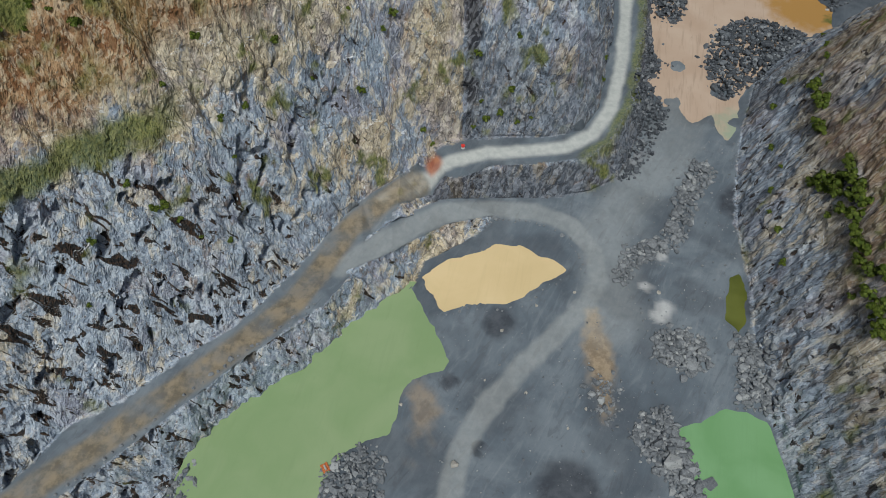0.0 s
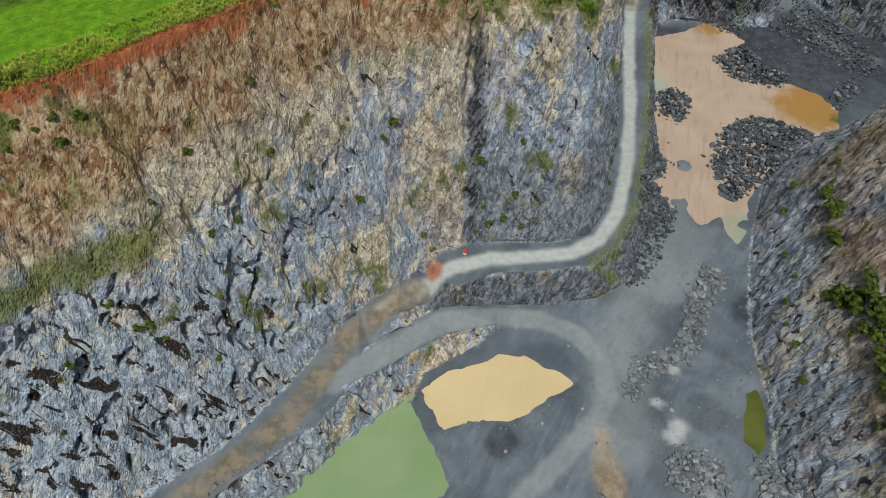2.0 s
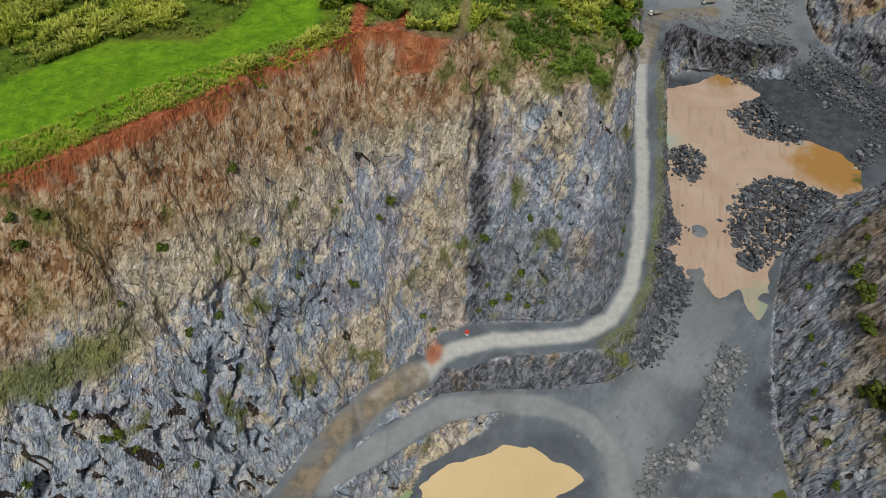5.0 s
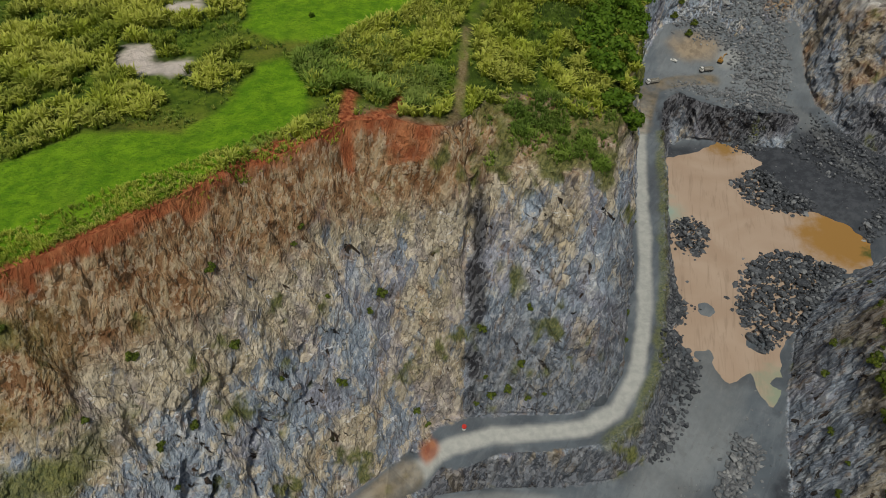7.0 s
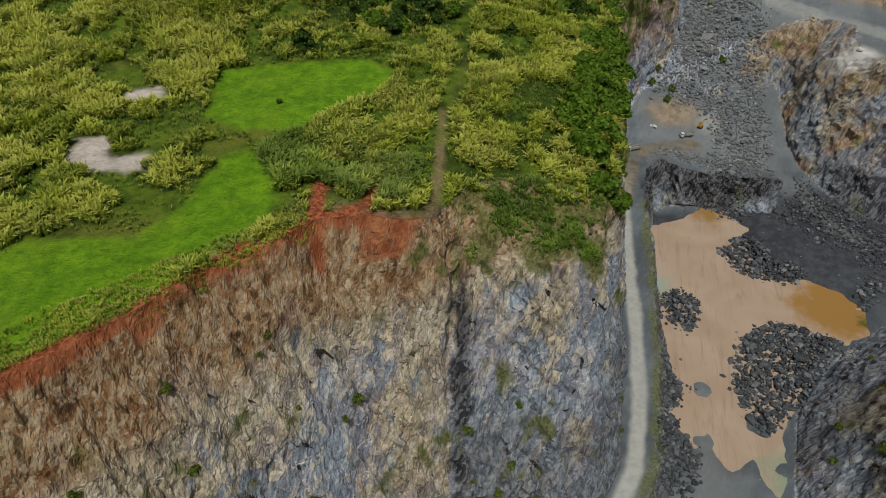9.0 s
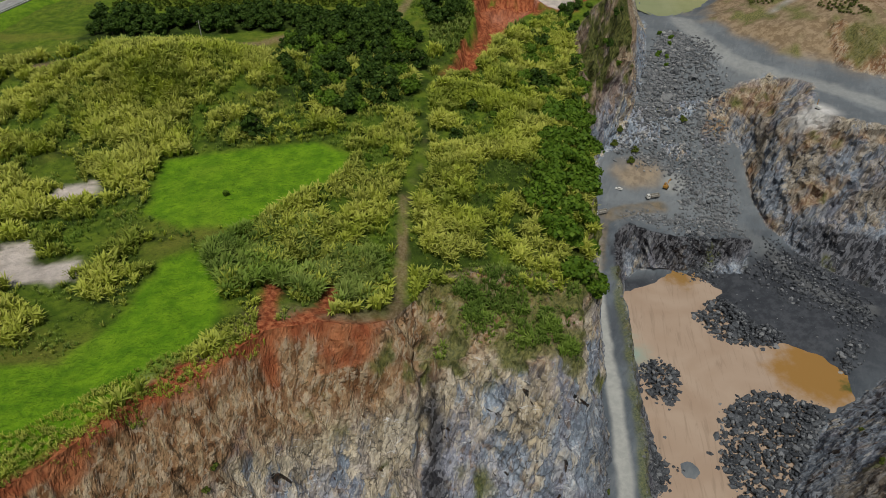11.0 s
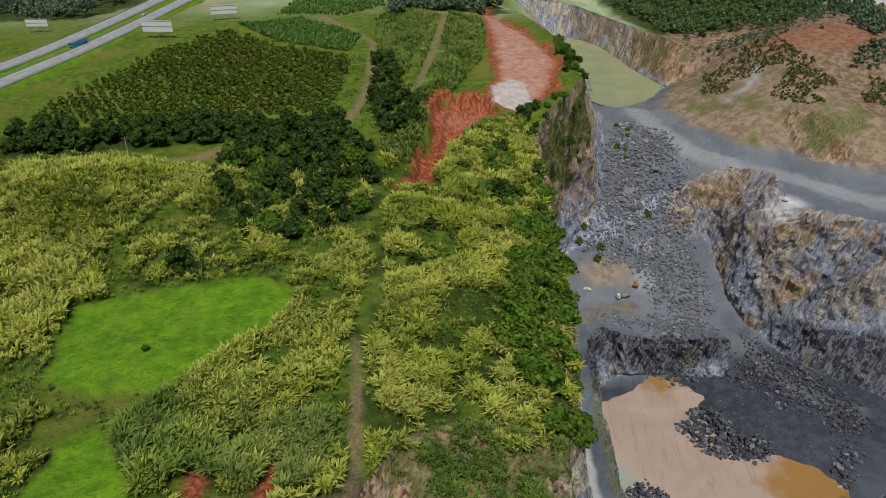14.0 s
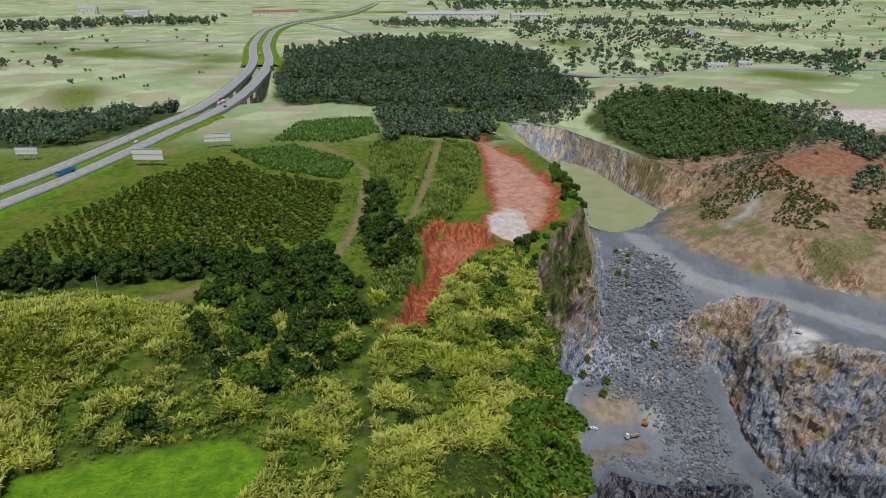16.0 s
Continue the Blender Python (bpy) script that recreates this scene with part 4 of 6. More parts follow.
def rock_cloud(places, sizes, rng):
    """Angular broken rocks at places (n, 3): one vertex and one face array."""
    base, tri = ico_arrays()
    n, k = len(places), len(base)
    # corners pushed onto random cutting planes make flat broken faces
    v = np.repeat(base[None], n, 0) * (1 + rng.uniform(-0.12, 0.12, (n, k, 1)))
    for _ in range(5):
        d = rng.normal(size=(n, 1, 3))
        d /= np.linalg.norm(d, axis=2, keepdims=True)
        h = rng.uniform(0.35, 0.75, (n, 1))
        over = np.maximum(0, (v * d).sum(2) - h)
        v = v - d * over[..., None]
    v *= rng.uniform(0.65, 1.3, (n, 1, 3)) * np.array(sizes)[:, None, None]
    a = rng.uniform(0, 6.28, n)
    c, s = np.cos(a)[:, None], np.sin(a)[:, None]
    v = np.stack([v[..., 0] * c - v[..., 1] * s, v[..., 0] * s + v[..., 1] * c, v[..., 2] * 0.8], 2) + np.array(places)[:, None, :]
    f = tri[None] + (np.arange(n) * k)[:, None, None]
    return v.reshape(-1, 3), f.reshape(-1, 3)


def scatter_in(poly, n, rng):
    p = np.array(poly, float)
    lo, hi = p.min(0), p.max(0)
    out = np.zeros((0, 2))
    while len(out) < n:
        q = rng.uniform(lo, hi, (n * 3, 2))
        out = np.vstack([out, q[inside(q, poly)]])
    return out[:n]


# ---- rock and stone materials ----
def boulder_material(name, dark, mid, pale):
    n = Nodes(name, 0.85)
    f = n.noise(n.coords(0.9, 0.9, 0.9), 1.0, 6, 0.65)
    col = n.mix(n.island(), dark, mid)
    col = n.mix(n.step(n.island(), 0.8, 1.0, 0, 0.8), col, pale)
    col = n.mix(n.step(f, 0.5, 0.72, 0, 0.5), col, pale)
    col = n.mix(n.step(f, 0.46, 0.3, 0, 0.6), col, tuple(0.4 * c for c in dark))
    n.bump(f, 0.6, 0.3)
    return n.done(col)


BOULDER = boulder_material("broken_grey_rock", (0.11, 0.118, 0.13), (0.22, 0.23, 0.245), (0.36, 0.365, 0.365))
BOULDER_DARK = boulder_material("broken_dark_rock", (0.03, 0.034, 0.042), (0.115, 0.125, 0.142), (0.27, 0.28, 0.295))
BOULDER_PALE = boulder_material("pale_boulder", (0.3, 0.28, 0.25), (0.42, 0.39, 0.35), (0.55, 0.53, 0.49))


def rock_pile(poly, n, size, height, material, label, seed):
    rng = np.random.default_rng(seed)
    xy = scatter_in(poly, n, rng)
    d = -signed(xy, poly)
    xy = xy + rng.normal(0, 1.0 if height > 1 else 2.6, xy.shape)
    hump = np.minimum(d / 6.0, 1.0) * height
    s = size * rng.lognormal(0, 0.38, n)
    at = [(x, y, land_z(x, y) + h * rng.uniform(0.35, 1.0) + 0.2 * r) for (x, y), h, r in zip(xy, hump, s)]
    v, f = rock_cloud(at, s, rng)
    return tagged(new("rock_pile", mesh_of("rock_pile", v, f, (material,))), label, "rock pile", kind="stuff")


PILES = [
    ([(164, 398), (179, 409), (188, 408), (196, 385), (208, 376), (200, 368), (180, 369), (168, 380)], 620, 0.95, 4, 1, "heap of dark broken rock standing in the brown pond"),
    ([(124, 363), (135, 370), (145, 361), (143, 346), (131, 331), (122, 341)], 430, 0.95, 5, 1, "mound of dark broken rock islanded in the pond"),
    ([(154, 335), (175, 344), (191, 340), (206, 328), (196, 316), (183, 303), (164, 285), (147, 273), (141, 288), (139, 306), (150, 321)], 1500, 1.0, 4, 1, "wide heap of dark blasted rock beside the pond"),
    ([(111, 312), (118, 307), (121, 292), (112, 288), (105, 295)], 220, 0.9, 3, 1, "small heap of dark rock at the water's edge"),
    ([(128, 231), (131, 222), (120, 208), (114, 192), (102, 178), (86, 172), (79, 160), (75, 166), (82, 180), (98, 187), (106, 198), (112, 214), (122, 231)], 520, 0.95, 1.6, 0, "long row of grey broken rocks on the quarry floor"),
    ([(87, 136), (98, 141), (109, 133), (107, 121), (97, 119), (87, 126)], 330, 1.0, 2.5, 0, "heap of grey broken stone on the quarry floor"),
    ([(72, 97), (80, 104), (88, 105), (92, 90), (95, 78), (99, 60), (86, 60), (83, 78), (74, 88)], 520, 1.0, 1.6, 0, "spread of grey broken rock beside the green pond"),
    ([(121, 136), (131, 134), (129, 100), (116, 108), (118, 120)], 330, 1.0, 2, 0, "grey rubble at the foot of the rock wall"),
    ([(-46, 84), (-38, 89), (-30, 92), (-22, 88), (-22, 70), (-28, 55), (-45, 55)], 420, 0.85, 1.2, 0, "pale grey rubble on the shore of the green lake"),
    ([(124, 318), (116, 290), (104, 262), (97, 244), (91, 246), (98, 272), (110, 300), (119, 320)], 380, 0.85, 1.5, 1, "band of dark rubble under the haul road"),
    ([(102, 272), (115, 276), (115, 259), (102, 235), (87, 216), (84, 222), (96, 245)], 330, 0.85, 1.3, 1, "dark rubble spilling from the road bench to the floor"),
    ([(109, 298), (110, 311), (122, 315), (122, 294), (112, 289)], 170, 0.9, 2.5, 1, "low heap of dark rock beside the brown pond"),
    ([(205, 425), (228, 440), (262, 400), (258, 372), (240, 372), (235, 385), (215, 405)], 800, 0.7, 1.0, 1, "dark broken rock strewn over the slope beside the pond"),
    ([(136, 452), (150, 462), (205, 452), (214, 444), (180, 444), (150, 455)], 420, 0.7, 0.8, 0, "grey broken rock along the edge of the lower bench"),
    ([(-100, 82), (-94, 80), (-88, 66), (-96, 58), (-106, 66)], 160, 0.8, 0.8, 0, "loose grey stones above the lake shore"),
    ([(60, 120), (66, 118), (70, 108), (66, 98), (62, 100), (58, 112)], 90, 0.8, 0.6, 0, "scatter of broken stones on clay-stained ground"),
    ([(224, 345), (236, 352), (246, 362), (238, 370), (226, 358)], 110, 0.9, 1.2, 1, "dark stones in the green end of the pond"),
    ([(150, 506), (165, 535), (185, 575), (214, 605), (230, 580), (226, 540), (220, 500), (216, 470), (208, 448), (190, 446), (182, 465), (184, 488)], 3600, 0.72, 0.7, 0, "slope of grey blasted rubble below the upper road"),
    ([(166, 520), (186, 512), (200, 545), (216, 580), (216, 600), (204, 604), (188, 565)], 650, 1.05, 0.7, 0, "pale broken blocks on the upper rubble slope"),
    ([(170, 436), (182, 446), (196, 440), (190, 424), (176, 426)], 230, 0.8, 1.0, 1, "fallen dark rock under the lower bench"),
]
for _k, (_p, _n2, _s, _h, _m, _l) in enumerate(PILES):
    rock_pile(_p, int(_n2 * 1.35), _s, _h, BOULDER_DARK if _m else BOULDER, _l, 100 + _k)


def loose_stones():
    """Small stones strewn over the floors and benches."""
    rng = np.random.default_rng(7)
    xy = np.vstack([scatter_in([(-5, 60), (125, 60), (128, 150), (135, 215), (150, 250), (120, 260), (70, 210), (60, 150), (0, 140)], 900, rng), scatter_in([(125, 300), (220, 330), (230, 420), (160, 440), (125, 420)], 300, rng)])
    keep = np.ones(len(xy), bool)
    for _, poly, _ in WATERS:
        keep &= signed(xy, poly) > 1
    for line in (LOWER_ROAD, MAIN_ROAD):
        keep &= line_distance(xy, line) > 5
    xy = xy[keep]
    s = 0.3 * rng.lognormal(0, 0.5, len(xy))
    v, f = rock_cloud([(x, y, land_z(x, y) + 0.1) for x, y in xy], s, rng)
    tagged(new("loose_stones", mesh_of("loose_stones", v, f, (BOULDER,))), "small grey stones strewn over the quarry floor", "stones", kind="stuff")


loose_stones()


def boulder_mesh(seed, material):
    rng = np.random.default_rng(seed)
    v, f = rock_cloud([(0, 0, 0)], [1.0], rng)
    v[:, 2] -= v[:, 2].min() * 0.75
    return mesh_of("boulder", v, f, (material,))


BOULDERS = [boulder_mesh(40 + k, BOULDER) for k in range(5)]
PALE_BOULDERS = [boulder_mesh(50 + k, BOULDER_PALE) for k in range(3)]


def stone_row(line, gap, offset, size, meshes, label, group, seed):
    rng = np.random.default_rng(seed)
    pts = np.array(line, float)[:, :2]
    seg = np.linalg.norm(np.diff(pts, axis=0), axis=1)
    at = np.concatenate([[0], np.cumsum(seg)])
    d = 0.0
    while d < at[-1]:
        k = min(np.searchsorted(at, d, "right") - 1, len(seg) - 1)
        p = pts[k] + (pts[k + 1] - pts[k]) * (d - at[k]) / seg[k]
        nrm = np.array([-(pts[k + 1] - pts[k])[1], (pts[k + 1] - pts[k])[0]]) / seg[k]
        p = p + nrm * (offset + rng.normal(0, 0.5))
        r = size * rng.lognormal(0, 0.3)
        ob = tagged(new("boulder", meshes[rng.integers(len(meshes))]), label, "boulder", group)
        ob.matrix_world = pose(p[0], p[1], land_z(*p) - 0.1, 0, 0, rng.uniform(0, 360)) @ Matrix.Diagonal((r, r * rng.uniform(0.7, 1.2), r * rng.uniform(0.7, 1.0), 1))
        d += gap * rng.uniform(0.6, 1.7)


stone_row([(-131, 66), (-111, 85), (-94, 102), (-78, 118), (-62, 130), (-50, 141)], 3.0, 1.5, 0.9, BOULDERS, "grey boulder edging the muddy haul road", "boulders along the haul road", 1)
stone_row([(-18, 171), (2, 188), (24, 196), (43, 195), (56, 189), (62, 178), (62, 166)], 2.2, -0.6, 0.7, BOULDERS, "grey boulder edging the ramp above the silt pond", "boulders round the ramp", 2)
stone_row([(-2, 147), (10, 150), (27, 150), (37, 154), (47, 162), (55, 167)], 3.0, 0, 0.7, BOULDERS, "grey boulder on the bank of the silt pond", "boulders round the silt pond", 3)
stone_row([(78, 166), (82, 152), (85, 142), (86, 136)], 3.0, 0, 0.7, BOULDERS, "grey boulder beside the main floor road", "boulders by the floor road", 4)
stone_row([p[:2] for p in BENCH_EDGE_2[4:13]], 3.6, -0.8, 0.55, BOULDERS, "small grey boulder on the outer edge of the haul road", "boulders along the upper road", 5)
for _x, _y, _r in ((33, 112, 1.2), (4, 83, 2.2), (17, 118, 0.9), (48, 97, 1.0), (56, 105, 1.2), (57, 158, 1.3), (40, 152, 1.1), (25, 140, 1.2), (93, 157, 1.6), (224, 349, 2.0), (212, 352, 1.6), (-17, 108, 1.2)):
    _b = tagged(new("boulder", PALE_BOULDERS[int(_x) % 3]), "pale tan boulder lying on the quarry floor", "boulder", "pale boulders")
    _b.matrix_world = pose(_x, _y, land_z(_x, _y) - 0.1, 0, 0, _x * 37) @ Matrix.Diagonal((_r, _r * 0.8, _r * 0.7, 1))


# ---- plants ----
def leaf_material(name, dark, light, tip=None, reed=False):
    n = Nodes(name, 0.6)
    n.bsdf.inputs["Specular IOR Level"].default_value = 0.15
    patch = n.noise(n.coords(22, 22, 22), 1.0, 4)
    own = n.attr("tone") if reed else n.island()
    fac = n.math("ADD", n.math("MULTIPLY", own, 0.6), n.math("MULTIPLY", patch, 0.4))
    col = n.mix(n.step(fac, 0.15, 0.85), dark, light)
    if tip:
        col = n.mix(n.math("MULTIPLY", n.attr("tip"), n.step(patch, 0.35, 0.6, 0.35, 0.9)), col, tip)
    return n.leaf_done(col)


def tree_leaf_material(name, dark, light):
    n = Nodes(name, 0.6)
    n.bsdf.inputs["Specular IOR Level"].default_value = 0.15
    col = n.mix(n.island(), dark, light)
    col = n.mix(n.math("MULTIPLY", n.object_random(), 0.55), col, tuple(0.5 * a + 0.35 * b for a, b in zip(dark, light)))
    return n.leaf_done(col, 0.25)


REED = leaf_material("tall_grass_leaves", (0.11, 0.19, 0.01), (0.345, 0.43, 0.03), (0.69, 0.675, 0.17), True)
REED_GREEN = leaf_material("green_cane_leaves", (0.05, 0.13, 0.012), (0.17, 0.29, 0.03), (0.38, 0.44, 0.12), True)
CORN = leaf_material("field_crop_leaves", (0.10, 0.20, 0.035), (0.2, 0.33, 0.07), None, True)
TREE_LEAF = tree_leaf_material("dark_tree_leaves", (0.016, 0.046, 0.007), (0.10, 0.17, 0.027))
TREE_LEAF_2 = tree_leaf_material("fresh_tree_leaves", (0.05, 0.12, 0.01), (0.18, 0.29, 0.03))
SHRUB_LEAF = tree_leaf_material("dull_shrub_leaves", (0.045, 0.075, 0.012), (0.19, 0.23, 0.04))
# Distance haze is mixed into these greens, hence paler and bluer.
HAZED_LEAF = leaf_material("hazed_forest_leaves", (0.055, 0.10, 0.06), (0.19, 0.26, 0.135))
PIT_LEAF = leaf_material("fresh_wood_leaves", (0.06, 0.12, 0.035), (0.20, 0.29, 0.09))
SHRUB_STUFF = leaf_material("olive_scrub_leaves", (0.07, 0.10, 0.02), (0.2, 0.22, 0.06))
ORCHARD_LEAF = leaf_material("orchard_leaves", (0.055, 0.10, 0.01), (0.19, 0.24, 0.032))
BARK = plain("bark", (0.16, 0.13, 0.10), 0.9, grain=0.25, size=0.3)


def tufts(places, heights, rng, blades=11, width=0.19, spread=0.85, tones=None):
    """Arching blades in tufts: vertices, faces, a tone for each tuft and how near each vertex is to a tip."""
    n = len(places)
    m = n * blades
    p = np.repeat(np.array(places), blades, 0)
    h = np.repeat(np.array(heights), blades) * rng.uniform(0.6, 1.1, m)
    a = rng.uniform(0, 6.283, m)
    lean = rng.uniform(0.05, 1.0, m) * spread
    out = np.stack([np.cos(a), np.sin(a), 0 * a], 1)
    side = np.stack([-np.sin(a), np.cos(a), 0 * a], 1) * (width * h / 3 * rng.uniform(0.7, 1.4, m))[:, None]
    root = p + out * (rng.uniform(0, 0.45, m) * h * 0.35)[:, None]
    mid = root + out * (lean * h * 0.35)[:, None]
    mid[:, 2] += h * 0.62
    tip = root + out * (lean * h * 0.9)[:, None]
    tip[:, 2] += h * (1.05 - 0.45 * lean)
    root[:, 2] -= 0.2
    v = np.stack([root, mid - side, mid + side, tip], 1).reshape(-1, 3)
    f = np.array([[0, 2, 1], [1, 2, 3]])[None] + (np.arange(m) * 4)[:, None, None]
    tone = np.repeat(rng.uniform(0, 1, n) if tones is None else tones, blades * 4)
    up = np.tile(np.array([0, 0.45, 0.45, 1.0]), m)
    return v, f.reshape(-1, 3), tone, up


def tuft_object(name, data, material, label, category):
    v, f, tone, up = data
    me = mesh_of(name, v, f, (material,))
    for key, val in (("tone", tone), ("tip", up)):
        a = me.attributes.new(key, "FLOAT", "POINT")
        a.data.foreach_set("value", val.astype(np.float32))
    return tagged(new(name, me), label, category, kind="stuff")


def free_of(xy, margin=1.5):
    keep = np.ones(len(xy), bool)
    for line, wid in TRACKS:
        keep &= line_distance(xy, line) > wid * 0.75 + margin * 0.3
    for p in LAWNS + BARE + RED_PATCHES:
        keep &= signed(xy, p) > margin * 0.5
    for line in GULLIES:
        keep &= line_distance(xy, line) > 2.5
    keep &= line_distance(xy, HIGHWAY) > 22
    return keep


def stand_density(xy, clump, seed):
    """Where the stands close up: large patches broken into rounded clumps."""
    broad = fbm(np.c_[xy / clump, np.full(len(xy), seed * 1.7)], 3, seed)
    if clump < 20:
        return broad
    round_ = fbm(np.c_[xy / 8.0, np.full(len(xy), seed * 2.3)], 2, seed + 4)
    return broad * 0.5 + round_ * 0.5


def tall_grass(name, poly, n, height, material, label, seed, clump=9.0, cover=0.45, blades=11):
    rng = np.random.default_rng(seed)
    xy = scatter_in(poly, n, rng)
    dens = stand_density(xy, clump, seed)
    clear = free_of(xy) if "rim" not in label else np.ones(len(xy), bool)
    keep = clear & (dens > cover + rng.uniform(-0.06, 0.06, len(xy)))
    xy, dens = xy[keep], dens[keep]
    at = [(x, y, land_z(x, y)) for x, y in xy]
    h = height * (0.35 + 0.85 * ease(cover - 0.05, cover + 0.12, dens)) * rng.uniform(0.75, 1.2, len(xy))
    tone = 0.7 * ease(0.35, 0.62, fbm(np.c_[xy / 7.0, np.full(len(xy), 3.3)], 2, seed + 9)) + 0.3 * rng.uniform(0, 1, len(xy))
    return tuft_object(name, tufts(at, h, rng, blades, tones=tone), material, label, "grass")


WEST_FIELD = [(-190, 215), (-125, 180), (-104, 193), (-66, 224), (-29, 258), (-16, 262), (4, 272), (6, 300), (18, 345), (18, 400), (0, 412), (-60, 420), (-130, 430), (-200, 400)]
EAST_STRIP = [(8, 276), (16, 284), (34, 285), (58, 282), (68, 296), (77, 327), (84, 370), (98, 448), (92, 470), (60, 440), (40, 410), (26, 425), (20, 345), (10, 300)]
tall_grass("tall_grass", WEST_FIELD, 19000, 4.0, REED, "yellow-green stands of tall cane grass on the plateau", 11, 26.0, 0.475, 20)
tall_grass("tall_grass", [(-124, 375), (-108, 415), (-84, 440), (-58, 428), (-48, 402), (-60, 372), (-90, 358)], 1100, 3.0, REED, "pale cane grass covering the round knoll", 17, 24.0, 0.2, 18)
tall_grass("tall_grass", EAST_STRIP, 6200, 4.0, REED, "yellow-green cane grass between track and cliff edge", 12, 9.0, 0.45, 20)
tall_grass("cane_thicket", [(-48, 262), (-30, 275), (-14, 268), (0, 275), (2, 300), (-12, 318), (-34, 312), (-48, 290)], 1300, 4.0, REED_GREEN, "dense green cane thicket above the red gullies", 13, 12.0, 0.34, 24)
tall_grass("cane_thicket", [(40, 470), (52, 500), (60, 550), (78, 615), (92, 660), (116, 650), (108, 600), (92, 545), (66, 490), (52, 462)], 3000, 3.2, REED_GREEN, "green cane growing on the crest by the red cutting", 14, 14.0, 0.33, 8)
tall_grass("cane_thicket", [(33, 560), (42, 545), (48, 515), (56, 560), (74, 622), (88, 668), (62, 690), (42, 650), (38, 600)], 1800, 3.0, REED_GREEN, "green cane field beside the farm track", 19, 14.0, 0.3, 8)
tall_grass("tall_grass", [(-14, 304), (2, 300), (7, 320), (15, 345), (16, 420), (0, 414), (-8, 350), (-14, 325)], 1000, 3.0, REED, "cane grass lining the worn track", 20, 12.0, 0.36, 18)
tall_grass("cane_thicket", [(26, 432), (42, 412), (60, 440), (78, 462), (56, 462), (42, 470), (30, 452)], 700, 3.0, REED_GREEN, "green thicket where the track meets the crest", 21, 12.0, 0.32, 14)
tall_grass("cane_thicket", [(12, 268), (30, 266), (56, 264), (64, 284), (48, 288), (30, 289), (14, 284)], 900, 2.6, REED_GREEN, "green grass hanging over the rim of the corner face", 22, 7.0, 0.44, 14)
tall_grass("low_scrub", [(-10, 474), (16, 470), (40, 432), (60, 500), (95, 660), (60, 690), (35, 600), (20, 560)], 3200, 1.6, REED_GREEN, "low green growth between the fields and the red cutting", 23, 10.0, 0.4, 8)
tall_grass("low_scrub", WEST_FIELD, 12000, 1.4, REED_GREEN, "low green undergrowth between the cane stands", 15, 12.0, 0.42, 9)
tall_grass("low_scrub", EAST_STRIP, 3500, 1.3, REED_GREEN, "low green undergrowth along the cliff edge", 16, 8.0, 0.36, 9)
tall_grass("low_scrub", [(-125, 178), (-104, 189), (-66, 220), (-29, 254), (-36, 262), (-74, 229), (-112, 200), (-132, 190)], 2200, 1.3, REED, "ragged low plants along the red clay rim", 18, 6.0, 0.3, 9)


def crown(radius, height, base, lumps, leaves, leaf, rng):
    """A crown of leaf clumps: lumps round the limbs, each a cloud of small leaf blades over a rough dark heart."""
    vs, fs, n0 = [], [], 0
    base_v, tri = ico_arrays()
    for k in range(lumps):
        a, rr = rng.uniform(0, 6.283), radius * 0.72 * math.sqrt(rng.uniform(0, 1))
        c = np.array([rr * math.cos(a), rr * math.sin(a), base + (height - base) * (0.16 + 0.7 * rng.uniform() * (1 - 0.5 * (rr / radius) ** 2))])
        s = radius * rng.uniform(0.2, 0.48)
        heart = base_v * s * 0.66 * (1 + rng.uniform(-0.2, 0.2, (len(base_v), 1))) + c
        vs.append(heart)
        fs.append(tri + n0)
        n0 += len(heart)
        d = rng.normal(size=(leaves, 3))
        d[:, 2] = np.abs(d[:, 2]) * 0.9 - 0.25
        d /= np.linalg.norm(d, axis=1, keepdims=True)
        p = c + d * s * rng.uniform(0.7, 1.3, (leaves, 1))
        t = np.cross(d, rng.normal(size=(leaves, 3)))
        t /= np.linalg.norm(t, axis=1, keepdims=True) + 1e-9
        b = np.cross(d, t) + d * 0.5
        w = leaf * rng.uniform(0.6, 1.3, (leaves, 1))
        quad = np.stack([p - t * w * 0.5, p + b * w * 0.45, p + t * w * 0.5, p - b * w * 0.45], 1).reshape(-1, 3)
        vs.append(quad)
        q = np.arange(leaves)[:, None] * 4 + n0
        fs.append(np.vstack([q + [0, 1, 2], q + [0, 2, 3]]))
        n0 += len(quad)
    return np.vstack(vs), np.vstack(fs)


def tree(name, radius, height, lumps, leaves, leaf, material, label, category, group, seed):
    rng = np.random.default_rng(seed)
    root = tagged(new(name), label, category, group)
    base = height * 0.06
    bits = [tube(radius * 0.075, height * 0.6, (0, 0, height * 0.3), sides=8, top=radius * 0.04)]
    for k in range(5):
        a = rng.uniform(0, 360)
        bits.append(tube(radius * 0.04, radius * 0.8, (radius * 0.28 * math.cos(radians(a)), radius * 0.28 * math.sin(radians(a)), height * 0.5), (0, 42, a), sides=6, top=radius * 0.012))
    part("trunk", joined(*bits), BARK, root)
    v, f = crown(radius, height, base, lumps, leaves, leaf, rng)
    ob = new("crown", mesh_of("crown", v, f, (material,)))
    ob.parent = root
    return root


